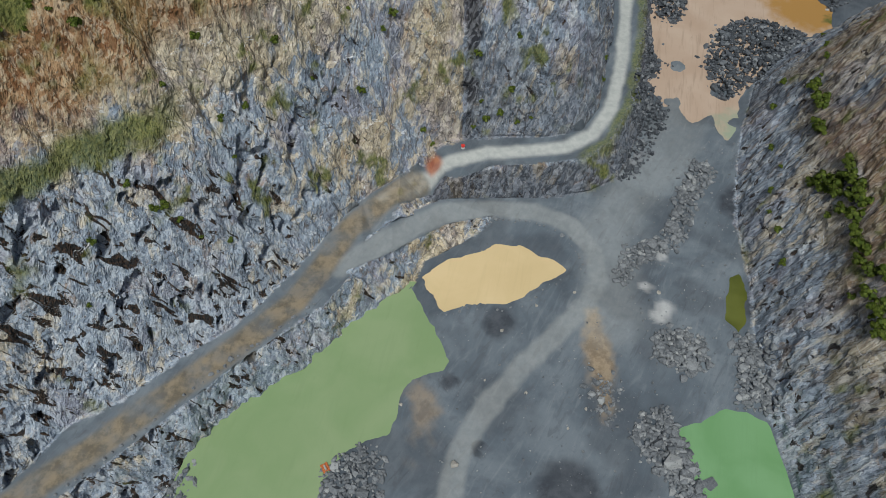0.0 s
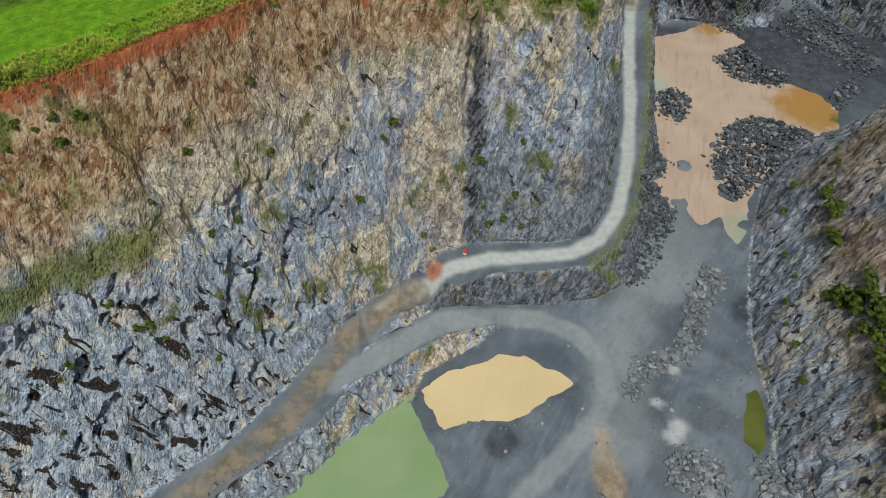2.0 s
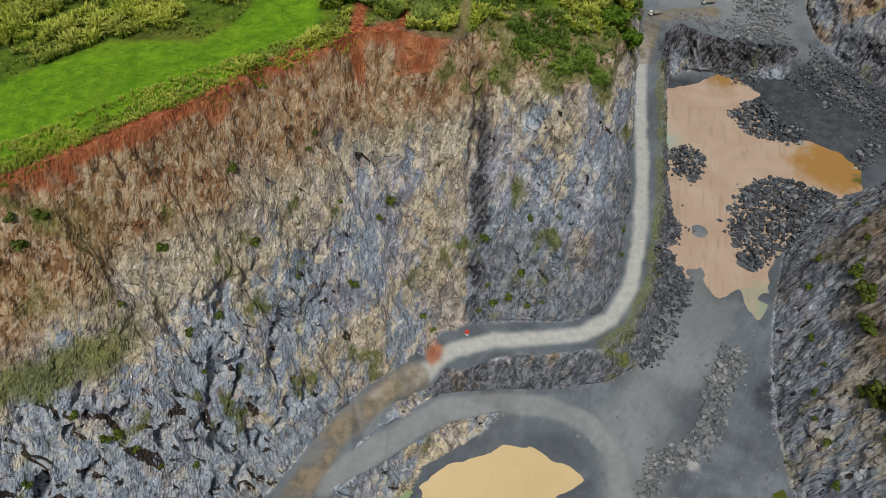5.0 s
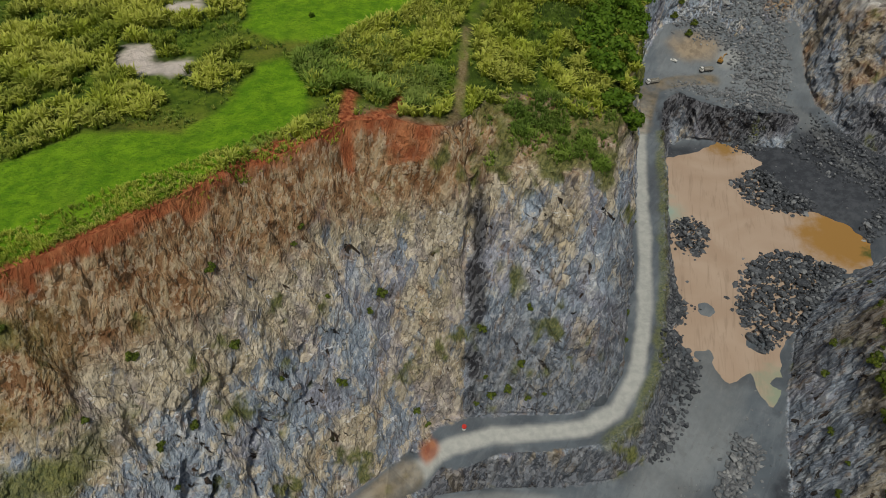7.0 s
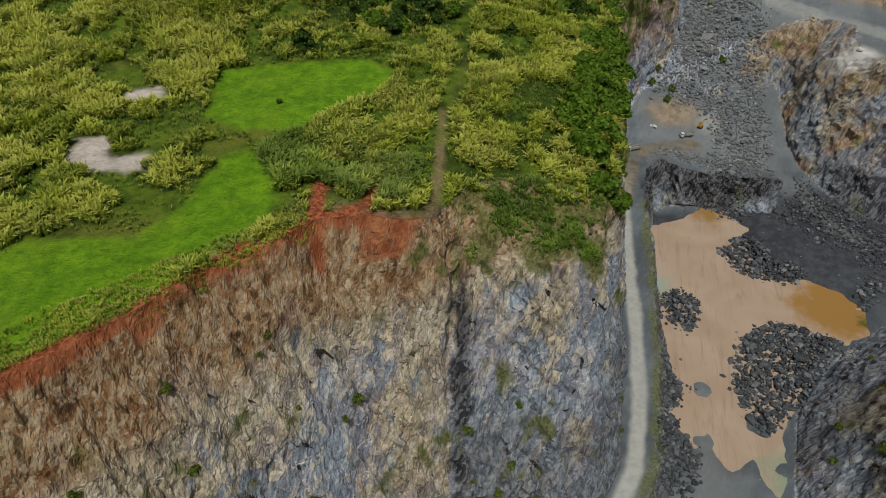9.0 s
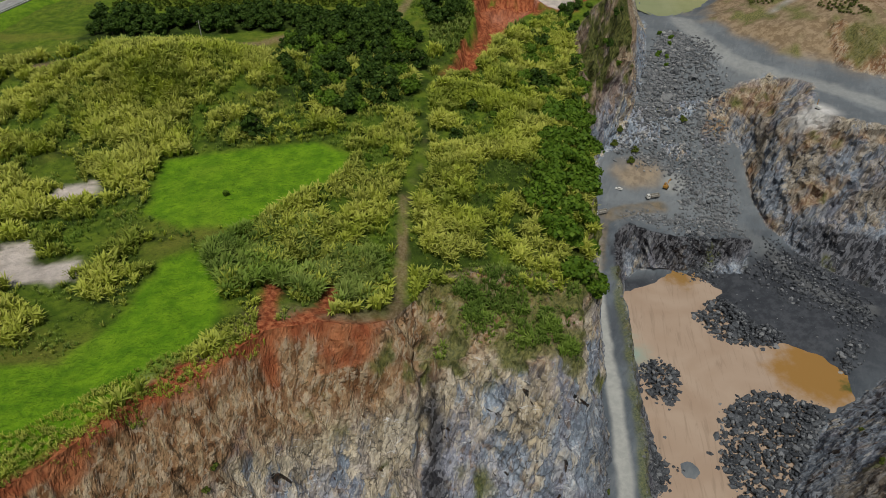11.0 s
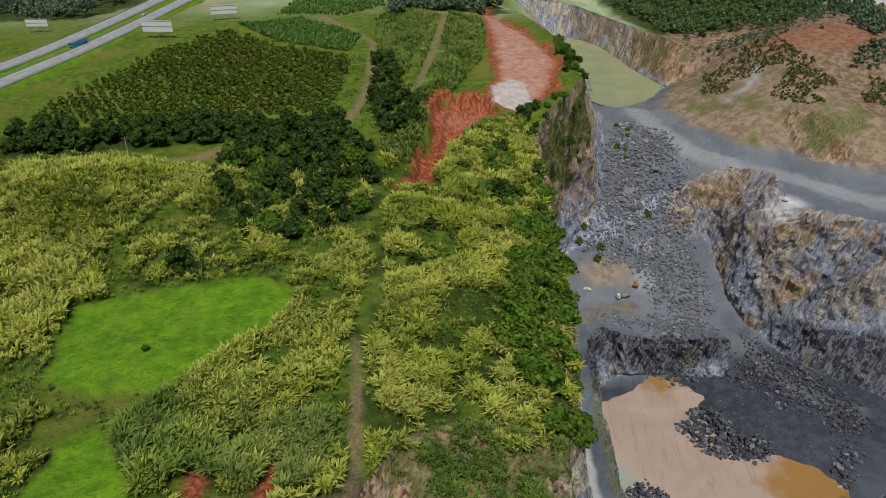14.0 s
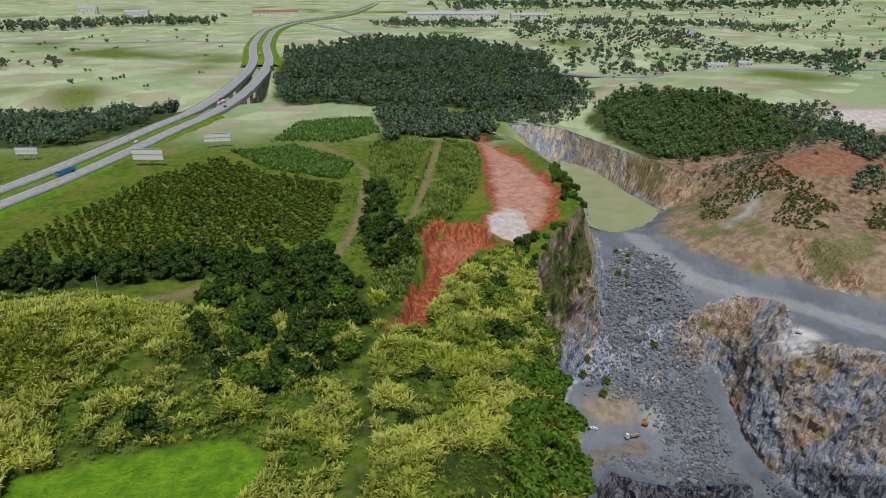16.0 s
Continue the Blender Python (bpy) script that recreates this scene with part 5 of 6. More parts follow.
TREES = [tree("tree", 4.2, 8.5, 20, 64, 1.05, TREE_LEAF, "broad dark green tree in the belt behind the fields", "tree", "belt trees", 61),
         tree("tree", 3.6, 9.5, 18, 64, 1.0, TREE_LEAF, "tall dark green tree in the belt behind the fields", "tree", "belt trees", 62),
         tree("tree", 4.8, 7.5, 21, 64, 1.1, TREE_LEAF_2, "spreading mid-green tree near the cliff edge", "tree", "cliff edge trees", 63),
         tree("tree", 3.2, 6.5, 16, 64, 0.95, TREE_LEAF_2, "rounded green tree with dense foliage", "tree", "cliff edge trees", 64)]
SHRUBS = [tree("shrub", 1.7, 2.2, 7, 40, 0.6, SHRUB_LEAF, "low green shrub rooted on the rock", "shrub", "shrubs on the rock", 65),
          tree("shrub", 1.4, 1.8, 6, 40, 0.6, SHRUB_LEAF, "low yellow-green shrub rooted on a ledge", "shrub", "shrubs on the rock", 66)]
USED = set()


def plant(kind, index, x, y, z=None, scale=1.0, turn=0.0):
    src = kind[index]
    m = pose(x, y, (land_z(x, y) if z is None else z) - 0.15, 0, 0, turn)
    if src.name not in USED:
        USED.add(src.name)
        src.matrix_basis = m
        ob = src
    else:
        ob = copy_thing(src, m)
    ob.scale = (scale, scale, scale)
    return ob


def grove(poly, n, kinds, low, high, seed, apart=3.5):
    rng = np.random.default_rng(seed)
    done = []
    for x, y in scatter_in(poly, n * 3, rng):
        if len(done) >= n:
            break
        if all((x - a) ** 2 + (y - b) ** 2 > apart ** 2 for a, b in done) and free_of(np.array([[x, y]]), 3)[0]:
            done.append((x, y))
            plant(TREES, kinds[rng.integers(len(kinds))], x, y, None, rng.uniform(low, high), rng.uniform(0, 360))


for _b in (*TREES, *SHRUBS):
    _b.scale = (1, 1, 1)
grove(BELT, 80, (0, 1), 0.75, 1.15, 71)
grove(NEAR_GROVE, 78, (0, 1, 0, 3, 2), 0.45, 1.15, 72, 3.3)
grove([(30, 440), (46, 452), (40, 500), (44, 540), (34, 556), (29, 520), (27, 480)], 30, (0, 1), 0.75, 1.1, 73)
grove([(52, 305), (66, 300), (76, 327), (79, 349), (83, 376), (70, 380), (62, 345)], 22, (2, 3), 1.0, 1.5, 74)
grove([(62, 388), (84, 386), (97, 440), (98, 470), (76, 450), (62, 420)], 26, (2, 3, 0), 0.5, 0.95, 75)
grove([(70, 452), (100, 470), (122, 494), (144, 530), (149, 580), (143, 590), (132, 540), (112, 492), (90, 470)], 18, (2, 3, 0), 0.4, 0.75, 76)
# growth that spills over the cliff edge
grove([(58, 286), (64, 283), (72, 296), (80, 327), (84, 349), (88, 378), (102, 450), (96, 452), (80, 380), (75, 349), (70, 327), (62, 298)], 40, (2, 3), 0.5, 1.1, 78, 2.5)
grove([(100, 450), (120, 480), (148, 516), (154, 552), (156, 600), (150, 600), (142, 520), (112, 482), (96, 455)], 34, (2, 3, 0), 0.35, 0.7, 79, 2.5)
for _x, _y, _s in ((-43, 353, 1.05), (-38, 350, 0.7), (-24, 372, 0.6), (-62, 368, 0.5), (-47, 316, 0.35), (30, 352, 0.6), (34, 347, 0.5), (4, 340, 0.55), (-2, 336, 0.4), (38, 372, 0.6), (46, 366, 0.55), (-115, 272, 0.5), (-96, 262, 0.5), (58, 300, 0.6)):
    plant(TREES, 3 if _s < 0.6 else 0, _x, _y, None, _s, _x * 53)
# shrubs that hold on to the faces
for _k, (_x, _y) in enumerate(((-76, 173), (-82, 190), (-71, 186), (-50, 206), (-33, 214), (-24, 232), (-42, 232), (-60, 205), (-97, 152), (-93, 150), (-88, 149), (-100, 150), (-106, 152), (-36, 226), (15, 240), (33, 247), (17, 234), (31, 238), (-9, 224), (-5, 223), (-117, 177), (-106, 183), (-112, 180), (-124, 172), (-130, 168), (-121, 176), (-134, 164), (-110, 176), (-64, 213), (-92, 175), (-44, 228), (-118, 136), (-80, 153), (-122, 122), (-20, 236), (-78, 178),
                               (14, 230), (20, 231), (26, 232), (34, 232), (40, 232), (77, 262), (80, 275), (84, 300), (88, 320), (90, 340), (97, 385), (152, 186), (155, 180), (152, 176), (154, 171), (150, 166), (153, 160), (148, 205), (151, 222), (143, 196), (141, 186), (142, 176), (140, 160), (147, 118), (150, 110), (148, 98), (145, 128), (170, 244), (176, 256), (182, 270), (195, 296), (160, 250), (166, 262))):
    plant(SHRUBS, _k % 2, _x, _y, None, 0.7 + 0.8 * ((_k * 37) % 10) / 10, _k * 71)
for _k, (_x, _y) in enumerate(((151, 186), (153, 184), (152, 180), (154, 178), (153, 174), (155, 172), (154, 168), (152, 165), (155, 162), (153, 158), (156, 176), (156, 168), (157, 182), (151, 152), (150, 146), (149, 140), (149, 133), (148, 126), (148, 119), (147, 112), (151, 130), (151, 142), (157, 207), (158, 212), (164, 228), (163, 223), (167, 240))):
    plant(SHRUBS, 0, _x, _y, None, 2.0 + 0.12 * (_k % 5), _k * 47)
grove([(186, 560), (200, 600), (210, 596), (196, 556)], 7, (3,), 0.35, 0.6, 77, 2.5)
for _x, _y in ((196, 520), (150, 512), (154, 518), (158, 500), (162, 506)):
    plant(SHRUBS, 0, _x, _y, None, 1.7, _x)


def forest(name, poly, n, height, material, label, seed, leaves=50, leaf=1.5, lumps=1, clumped=False):
    rng = np.random.default_rng(seed)
    xy = scatter_in(poly, n, rng)
    xy = xy[line_distance(xy, HIGHWAY) > 24]
    edge = -signed(xy, poly)
    xy = xy[fbm(np.c_[xy / 45.0, np.zeros(len(xy))], 3, seed + 5) > 0.22 + 0.30 * ease(32, 0, edge)]
    if clumped:
        xy = xy[fbm(np.c_[xy / 22.0, np.zeros(len(xy))], 3, seed) > 0.52]
    kinds = [crown(1.0, 1.9, 0.25, lumps + 2, leaves // (lumps + 2), leaf / height * 1.6, rng) for _ in range(4)]
    vs, fs, n0 = [], [], 0
    for x, y in xy:
        v, f = kinds[rng.integers(4)]
        s = height * 0.5 * rng.uniform(0.6, 1.25)
        vs.append(v * s * (1, 1, rng.uniform(0.85, 1.3)) + (x, y, land_z(x, y) - 0.4))
        fs.append(f + n0)
        n0 += len(v)
    tagged(new(name, mesh_of(name, np.vstack(vs), np.vstack(fs), (material,))), label, "forest", kind="stuff")


forest("forest", BIG_WOOD, 2800, 15, HAZED_LEAF, "dense dark green forest beyond the fields", 81, 24, 3.0)
forest("forest", STREAM_WOOD, 2000, 11, HAZED_LEAF, "belt of dark trees along the stream", 82, 36, 2.2)
forest("forest", PIT_WOOD, 1300, 9, PIT_LEAF, "thick green trees above the old pit", 83, 36, 1.8)
forest("forest", [(380, 650), (420, 640), (480, 700), (450, 725), (440, 800), (400, 780)], 130, 8, HAZED_LEAF, "green thicket on the hill behind the quarry", 84, 70, 1.4)
forest("forest", [(400, 560), (470, 600), (430, 640), (400, 630)], 60, 7, HAZED_LEAF, "green thicket beside the hill road", 85, 70, 1.3)
forest("forest", FIELD_WOOD, 800, 10, HAZED_LEAF, "trees between crop field and old pit", 86, 36, 1.9)
forest("forest", [(150, 845), (270, 862), (330, 905), (320, 960), (180, 930), (140, 890)], 520, 8, HAZED_LEAF, "hedge of trees behind the old pit rim", 87, 36, 1.9)
forest("forest", [(-700, 1150), (-300, 1120), (-280, 1180), (-700, 1220)], 90, 11, HAZED_LEAF, "far tree line across the pastures", 88, 40, 2.5)
forest("forest", [(345, 1150), (700, 1050), (1000, 1000), (1000, 1080), (700, 1150), (400, 1300)], 420, 13, HAZED_LEAF, "long far tree belt beyond the pasture", 89, 40, 2.5)
forest("forest", [(100, 1800), (500, 1700), (900, 1500), (1100, 1500), (900, 1650), (520, 1850), (150, 1950)], 420, 17, HAZED_LEAF, "far woodland on the rolling hills", 90, 30, 4)
forest("forest", [(-620, 1750), (-200, 1800), (-190, 1950), (-620, 1900)], 300, 18, HAZED_LEAF, "far woodland past the highway", 91, 30, 4)
forest("forest", [(300, 2400), (1500, 2100), (1700, 2300), (500, 2700)], 400, 24, HAZED_LEAF, "woods at the horizon", 92, 24, 6)
forest("forest", [(420, 793), (471, 781), (459, 673), (380, 575), (356, 581), (385, 605), (426, 716)], 420, 8, HAZED_LEAF, "green trees along the hill road", 98, 36, 1.6)
forest("forest", [(300, 1000), (444, 1283), (617, 1245), (586, 984), (635, 885), (702, 965), (703, 1156), (722, 1416), (473, 1926), (375, 1552)], 1300, 13, HAZED_LEAF, "broken woodland between the far pastures", 99, 30, 2.8, 1, True)
forest("hill_scrub", [(262, 600), (300, 560), (330, 530), (372, 520), (400, 560), (360, 600), (372, 640), (330, 660), (290, 650)], 2600, 2.6, SHRUB_STUFF, "olive scrub in patches over the brown hill", 95, 24, 1.0, 1, True)
forest("hill_scrub", [(292, 690), (318, 694), (352, 705), (380, 660), (340, 640), (310, 660)], 160, 4.0, HAZED_LEAF, "green thicket on the crest above the old pit", 96, 36, 1.0)
forest("lone_trees", [(-900, 900), (-120, 920), (-140, 1700), (-1000, 1700)], 90, 10, HAZED_LEAF, "scattered single trees in the pastures", 93, 40, 2.2)
forest("lone_trees", [(400, 1000), (1500, 900), (2200, 2400), (300, 2300)], 700, 13, HAZED_LEAF, "scattered clumps of trees on the far hills", 94, 30, 3, 1, True)


def rows_of(name, poly, row, step, angle, height, material, label, category, seed, crop=False):
    """A field planted in rows."""
    rng = np.random.default_rng(seed)
    p = np.array(poly, float)
    c, s = math.cos(radians(angle)), math.sin(radians(angle))
    mid = p.mean(0)
    g = np.stack(np.meshgrid(np.arange(-130, 130, row), np.arange(-130, 130, step)), -1).reshape(-1, 2)
    g = g @ np.array([[c, s], [-s, c]]) + mid + rng.normal(0, 0.25 * step if crop else 0.4, g.shape)
    g = g[inside(g, poly)]
    g = g[rng.uniform(size=len(g)) > 0.05]
    at = [(x, y, land_z(x, y)) for x, y in g]
    if crop:
        return tuft_object(name, tufts(at, height * rng.uniform(0.8, 1.15, len(g)), rng, 8, 0.5, 0.7), material, label, category)
    else:
        kinds = [crown(1.0, 1.7, 0.1, 3, 17, 0.65, rng) for _ in range(4)]
        vs, fs, n0 = [], [], 0
        for a in at:
            v, f = kinds[rng.integers(4)]
            vs.append(v * height * 0.72 * rng.uniform(0.75, 1.2) + a)
            fs.append(f + n0)
            n0 += len(v)
        v, f = np.vstack(vs), np.vstack(fs)
    tagged(new(name, mesh_of(name, v, f, (material,))), label, category, kind="stuff")


rows_of("orchard", [(-128, 480), (-121, 512), (-82, 600), (-52, 628), (-20, 590), (20, 563), (12, 505), (7, 482), (-11, 477), (-55, 479)], 4.6, 3.4, 24, 2.9, ORCHARD_LEAF, "rows of dark green orchard bushes beside the highway", "orchard", 31)
rows_of("corn_field", [(-49, 652), (-8, 662), (30, 610), (20, 577), (-22, 604)], 1.7, 1.3, 24, 2.6, CORN, "field of tall green corn beyond the orchard", "crop field", 32, True)
rows_of("corn_field", [(-25, 680), (-6, 745), (52, 768), (54, 700), (24, 668)], 2.4, 1.8, 24, 2.6, CORN, "green crop field at the forest edge", "crop field", 33, True)
rows_of("banana_plants", [(-128, 418), (-100, 424), (-92, 444), (-128, 440)], 3.2, 2.6, 10, 3.0, REED_GREEN, "patch of broad-leaved green banana plants", "plants", 34, True)

# ---- highway ----
ASPHALT = Nodes("worn_asphalt", 0.9)
ASPHALT = ASPHALT.done(ASPHALT.mix(ASPHALT.step(ASPHALT.noise(ASPHALT.coords(2, 9, 3), 1.0, 5), 0.35, 0.65), (0.30, 0.30, 0.30), (0.38, 0.38, 0.375)))
CONCRETE = plain("weathered_concrete", (0.46, 0.45, 0.42), 0.85, grain=0.15, size=3)
WHITE_PAINT = plain("white_paint", (0.75, 0.75, 0.72), 0.6, grain=0.06, size=0.6)
STEEL = plain("galvanised_steel", (0.5, 0.51, 0.52), 0.5, 0.6, size=0.4)


def smooth_line(pts, step):
    p = np.array(pts, float)
    out = []
    for k in range(len(p) - 1):
        a, b, c, d = p[max(k - 1, 0)], p[k], p[k + 1], p[min(k + 2, len(p) - 1)]
        n = max(2, int(np.linalg.norm(c - b) / step))
        for t in np.arange(n) / n:
            out.append(0.5 * (2 * b + (c - a) * t + (2 * a - 5 * b + 4 * c - d) * t * t + (3 * b - a - 3 * c + d) * t ** 3))
    return np.array(out + [p[-1]])


def ribbon(line, low, high, top, thick, heights):
    """A strip along a plan line between two offsets from it, with thickness."""
    d = np.gradient(line, axis=0)
    nrm = np.stack([-d[:, 1], d[:, 0]], 1) / np.linalg.norm(d, axis=1, keepdims=True)
    a, b = line + nrm * low, line + nrm * high
    z = heights + top
    ring = np.stack([np.c_[a, z], np.c_[b, z], np.c_[b, z - thick], np.c_[a, z - thick]], 1)
    n = len(line)
    f = []
    for k in range(4):
        i = np.arange(n - 1) * 4
        f.append(np.stack([i + k, i + 4 + k, i + 4 + (k + 1) % 4, i + (k + 1) % 4], 1))
    return ring.reshape(-1, 3), np.vstack(f)


HW = smooth_line(HIGHWAY, 12)
HW_Z = np.array([150.6 if y > 0 else 150.0 for _, y in HW])


def build_highway():
    root = tagged(new("highway"), "dual carriageway of pale worn asphalt with a grassy median", "highway", kind="structure")
    root["kind"] = "structure"

    def strip(name, lo, hi, top, thick, mat, label="", line=HW, z=HW_Z):
        v, f = ribbon(line, lo, hi, top, thick, z)
        ob = new(name, mesh_of(name, v, f, (mat,)))
        ob.parent = root
        if label:
            ob["label"] = label

    strip("carriageway", -16, -4.5, 0, 1.2, ASPHALT)
    strip("carriageway", 4.5, 16, 0, 1.2, ASPHALT)
    for lo in (-15.4, -5.3, 5.0, 15.1):
        strip("edge_line", lo, lo + 0.3, 0.03, 0.02, WHITE_PAINT, "white edge line")
    for lo in (-16.2, -4.5, 4.3, 16.0):
        strip("guard_rail", lo, lo + 0.2, 0.8, 0.35, STEEL, "galvanised guard rail")
    dash = []
    k = 0
    for a, b in zip(HW[:-1], HW[1:]):
        for off in (-10.2, 10.2):
            d = (b - a) / np.linalg.norm(b - a)
            q = a + np.array([-d[1], d[0]]) * off
            dash.append(box((0.25, 4.0, 0.02), (q[0], q[1], 150.65), turn=(0, 0, math.degrees(math.atan2(-d[0], d[1])))))
            k += 1
        if k > 160:
            break
    part("lane_dashes", joined(*dash), WHITE_PAINT, root, "white lane dashes")
    span = (HW[:, 1] > 790) & (HW[:, 1] < 1130)
    for lo, hi in ((-16.4, -4.2), (4.2, 16.4)):
        strip("bridge_deck", lo, hi, -1.2, 1.8, CONCRETE, "concrete viaduct deck", HW[span], HW_Z[span])
    for k, (x, y) in enumerate(HW[span][1::3]):
        for off in (-13, -7.5, 7.5, 13):
            g = land_z(x + off, y)
            part("pier", tube(1.1, 148 - g + 1, (x + off, y, (148 + g) / 2 - 0.5), sides=10), CONCRETE, root, "round concrete bridge pier")


build_highway()


def embankment():
    """Earth that carries the carriageways, with grassy shoulders."""
    d = np.gradient(HW, axis=0)
    nrm = np.stack([-d[:, 1], d[:, 0]], 1) / np.linalg.norm(d, axis=1, keepdims=True)
    prof = [(-38, -9), (-20, -0.9), (-16.5, -0.4), (0, -0.5), (16.5, -0.4), (20, -0.9), (38, -9)]
    runs = [HW[:, 1] < 795, HW[:, 1] > 1125]
    for r in runs:
        h, n = HW[r], nrm[r]
        v = np.stack([np.c_[h + n * o, HW_Z[r] + dz] for o, dz in prof], 1).reshape(-1, 3)
        k = len(prof)
        f = []
        for j in range(k - 1):
            i = np.arange(len(h) - 1) * k + j
            f.append(np.stack([i, i + 1, i + k + 1, i + k], 1))
        me = mesh_of("highway_bank", v, np.vstack(f), (GROUND,), True)
        a = me.attributes.new("lawn", "FLOAT", "POINT")
        a.data.foreach_set("value", np.tile(np.array([0.2, 0.6, 0.75, 0.75, 0.75, 0.6, 0.2], np.float32), len(h)))
        tagged(new("highway_bank", me), "grassy bank under the highway", "embankment", kind="structure")


embankment()
for _line, _w in (([(-1500, 1700), (-700, 1560), (-300, 1500), (-80, 1450)], 5), ([(300, 1150), (420, 1120), (600, 1020), (900, 960), (1400, 900)], 9), ([(-26, 1960), (60, 1700), (100, 1480), (240, 1470), (330, 1330)], 5), ([(700, 1300), (690, 1450), (760, 1560), (740, 1700)], 6), ([(100, 2050), (500, 2000), (1200, 2100)], 6)):
    _l = smooth_line(_line, 15)
    _z = np.array([land_z(x, y) for x, y in _l])
    _v, _f = ribbon(_l, -_w, _w, 1.0, 2.0, np.convolve(np.pad(_z, 3, mode="edge"), np.ones(7) / 7, "valid") + 0.5)
    tagged(new("road_far", mesh_of("road_far", _v, _f, (ASPHALT,))), "far pale road winding through the pastures", "road", kind="structure")


# ---- far buildings ----
WALL_PAINT = plain("pale_plaster", (0.66, 0.65, 0.62), 0.8, grain=0.1, size=4)
ROOF_METAL = plain("pale_sheet_roof", (0.6, 0.62, 0.64), 0.5, 0.2, grain=0.1, size=6)
ROOF_TILE = plain("red_tile_roof", (0.45, 0.16, 0.09), 0.8, grain=0.15, size=3)


def shed(x, y, length, depth, height, turn, roof, label, bays):
    """A long hall with a pitched roof, doors and windows along its front."""
    root = tagged(new("warehouse"), label, "building", "far buildings")
    part("wall", box((length, depth, height + 2), (0, 0, height / 2 - 1), 0.05), WALL_PAINT, root)
    for s in (-1, 1):
        part("roof", box((length + 1.5, depth * 0.56, 0.4), (0, s * depth * 0.255, height + depth * 0.07), 0.05, (-s * 15, 0, 0)), roof, root)
    for k in range(bays):
        q = -length / 2 + (k + 0.5) * length / bays
        if k % 3 == 1:
            part("door", box((3.2, 0.2, height * 0.6), (q, -depth / 2 - 0.06, height * 0.3), 0.03), STEEL, root)
        else:
            part("window", box((2.4, 0.2, 1.4), (q, -depth / 2 - 0.06, height * 0.6), 0.03), FAR_GLASS, root)
    root.matrix_basis = pose(x, y, land_z(x, y) + 0.1, 0, 0, turn)


FAR_GLASS = plain("far_window_glass", (0.05, 0.06, 0.07), 0.15, grain=0.0)
shed(374, 2140, 240, 40, 11, -6, ROOF_METAL, "long white warehouse on the far plain", 20)
shed(555, 2040, 90, 36, 10, -8, ROOF_METAL, "pale industrial hall beside the warehouse", 9)
shed(-95, 2240, 120, 30, 9, 4, ROOF_TILE, "low building with a red roof past the highway", 10)
shed(-470, 2330, 60, 30, 14, 3, ROOF_METAL, "pale factory block behind the red earthworks", 6)
shed(-620, 2420, 50, 30, 18, 8, ROOF_METAL, "tall pale factory block at the plain's edge", 5)
shed(548, 1092, 26, 14, 6, -15, ROOF_METAL, "white roadside house among the trees", 5)
shed(575, 1070, 18, 12, 5, -12, ROOF_METAL, "small white shed beside the road", 4)

# ---- roadside things ----
def billboard(x, y, turn, w, h):
    root = tagged(new("billboard"), "large plain pale billboard on steel posts beside the highway", "billboard", "billboards")
    part("panel", box((w, 0.3, h), (0, 0, 4 + h / 2), 0.04), WHITE_PAINT, root)
    for k in range(5):
        part("post", box((0.28, 0.3, 4 + h), (-w / 2 + (k + 0.5) * w / 5, 0.33, (4 + h) / 2 - 0.2)), STEEL, root)
    for k in range(3):
        part("rail", box((w, 0.12, 0.2), (0, -0.24, 4.2 + k * (h - 0.4) / 2)), STEEL, root)
    root.matrix_basis = pose(x, y, land_z(x, y) - 0.3, 0, 0, turn)


billboard(-95, 626, -12, 19, 7)
billboard(-59, 668, 4, 17, 6)
billboard(-176, 660, -8, 14, 5)


def utility_pole(x, y):
    root = tagged(new("utility_pole"), "slim pale concrete utility pole beside the farm road", "pole")
    part("shaft", tube(0.22, 11, (0, 0, 5.5), sides=10, top=0.13), CONCRETE, root)
    part("crossarm", box((2.4, 0.14, 0.16), (0, 0, 10.2), 0.02), BARK, root)
    for k in (-1, 0, 1):
        part("insulator", tube(0.07, 0.25, (k, 0, 10.4), sides=8), WHITE_PAINT, root)
    root.matrix_basis = pose(x, y, land_z(x, y) - 0.4)


utility_pole(-72, 428)

# ---- vehicles ----
CAB_WHITE = plain("white_truck_paint", (0.78, 0.78, 0.76), 0.4, grain=0.08)
CAB_BLUE = plain("blue_truck_paint", (0.06, 0.3, 0.5), 0.4, grain=0.08)
BODY_GREY = plain("dusty_steel_body", (0.45, 0.43, 0.39), 0.7, 0.1, grain=0.2, size=0.5)
YELLOW = plain("worn_machine_yellow", (0.5, 0.27, 0.06), 0.6, grain=0.2, size=0.5)
ORANGE = plain("faded_orange_paint", (0.55, 0.16, 0.05), 0.6, grain=0.2, size=0.5)
RUBBER = plain("black_rubber", (0.03, 0.03, 0.03), 0.85, grain=0.1)
GLASS = plain("dark_window_glass", (0.02, 0.025, 0.03), 0.1, grain=0.0)
RED = plain("red_paint", (0.6, 0.05, 0.04), 0.5, grain=0.1)


def wheel(parent, x, y, r, w):
    tyre = part("wheel", tube(r, w, (x, y, r), (90, 0, 90), 18, bevel=0.06), RUBBER, parent)
    part("rim", tube(r * 0.52, w + 0.04, (x, y, r), (90, 0, 90), 14), STEEL, tyre)


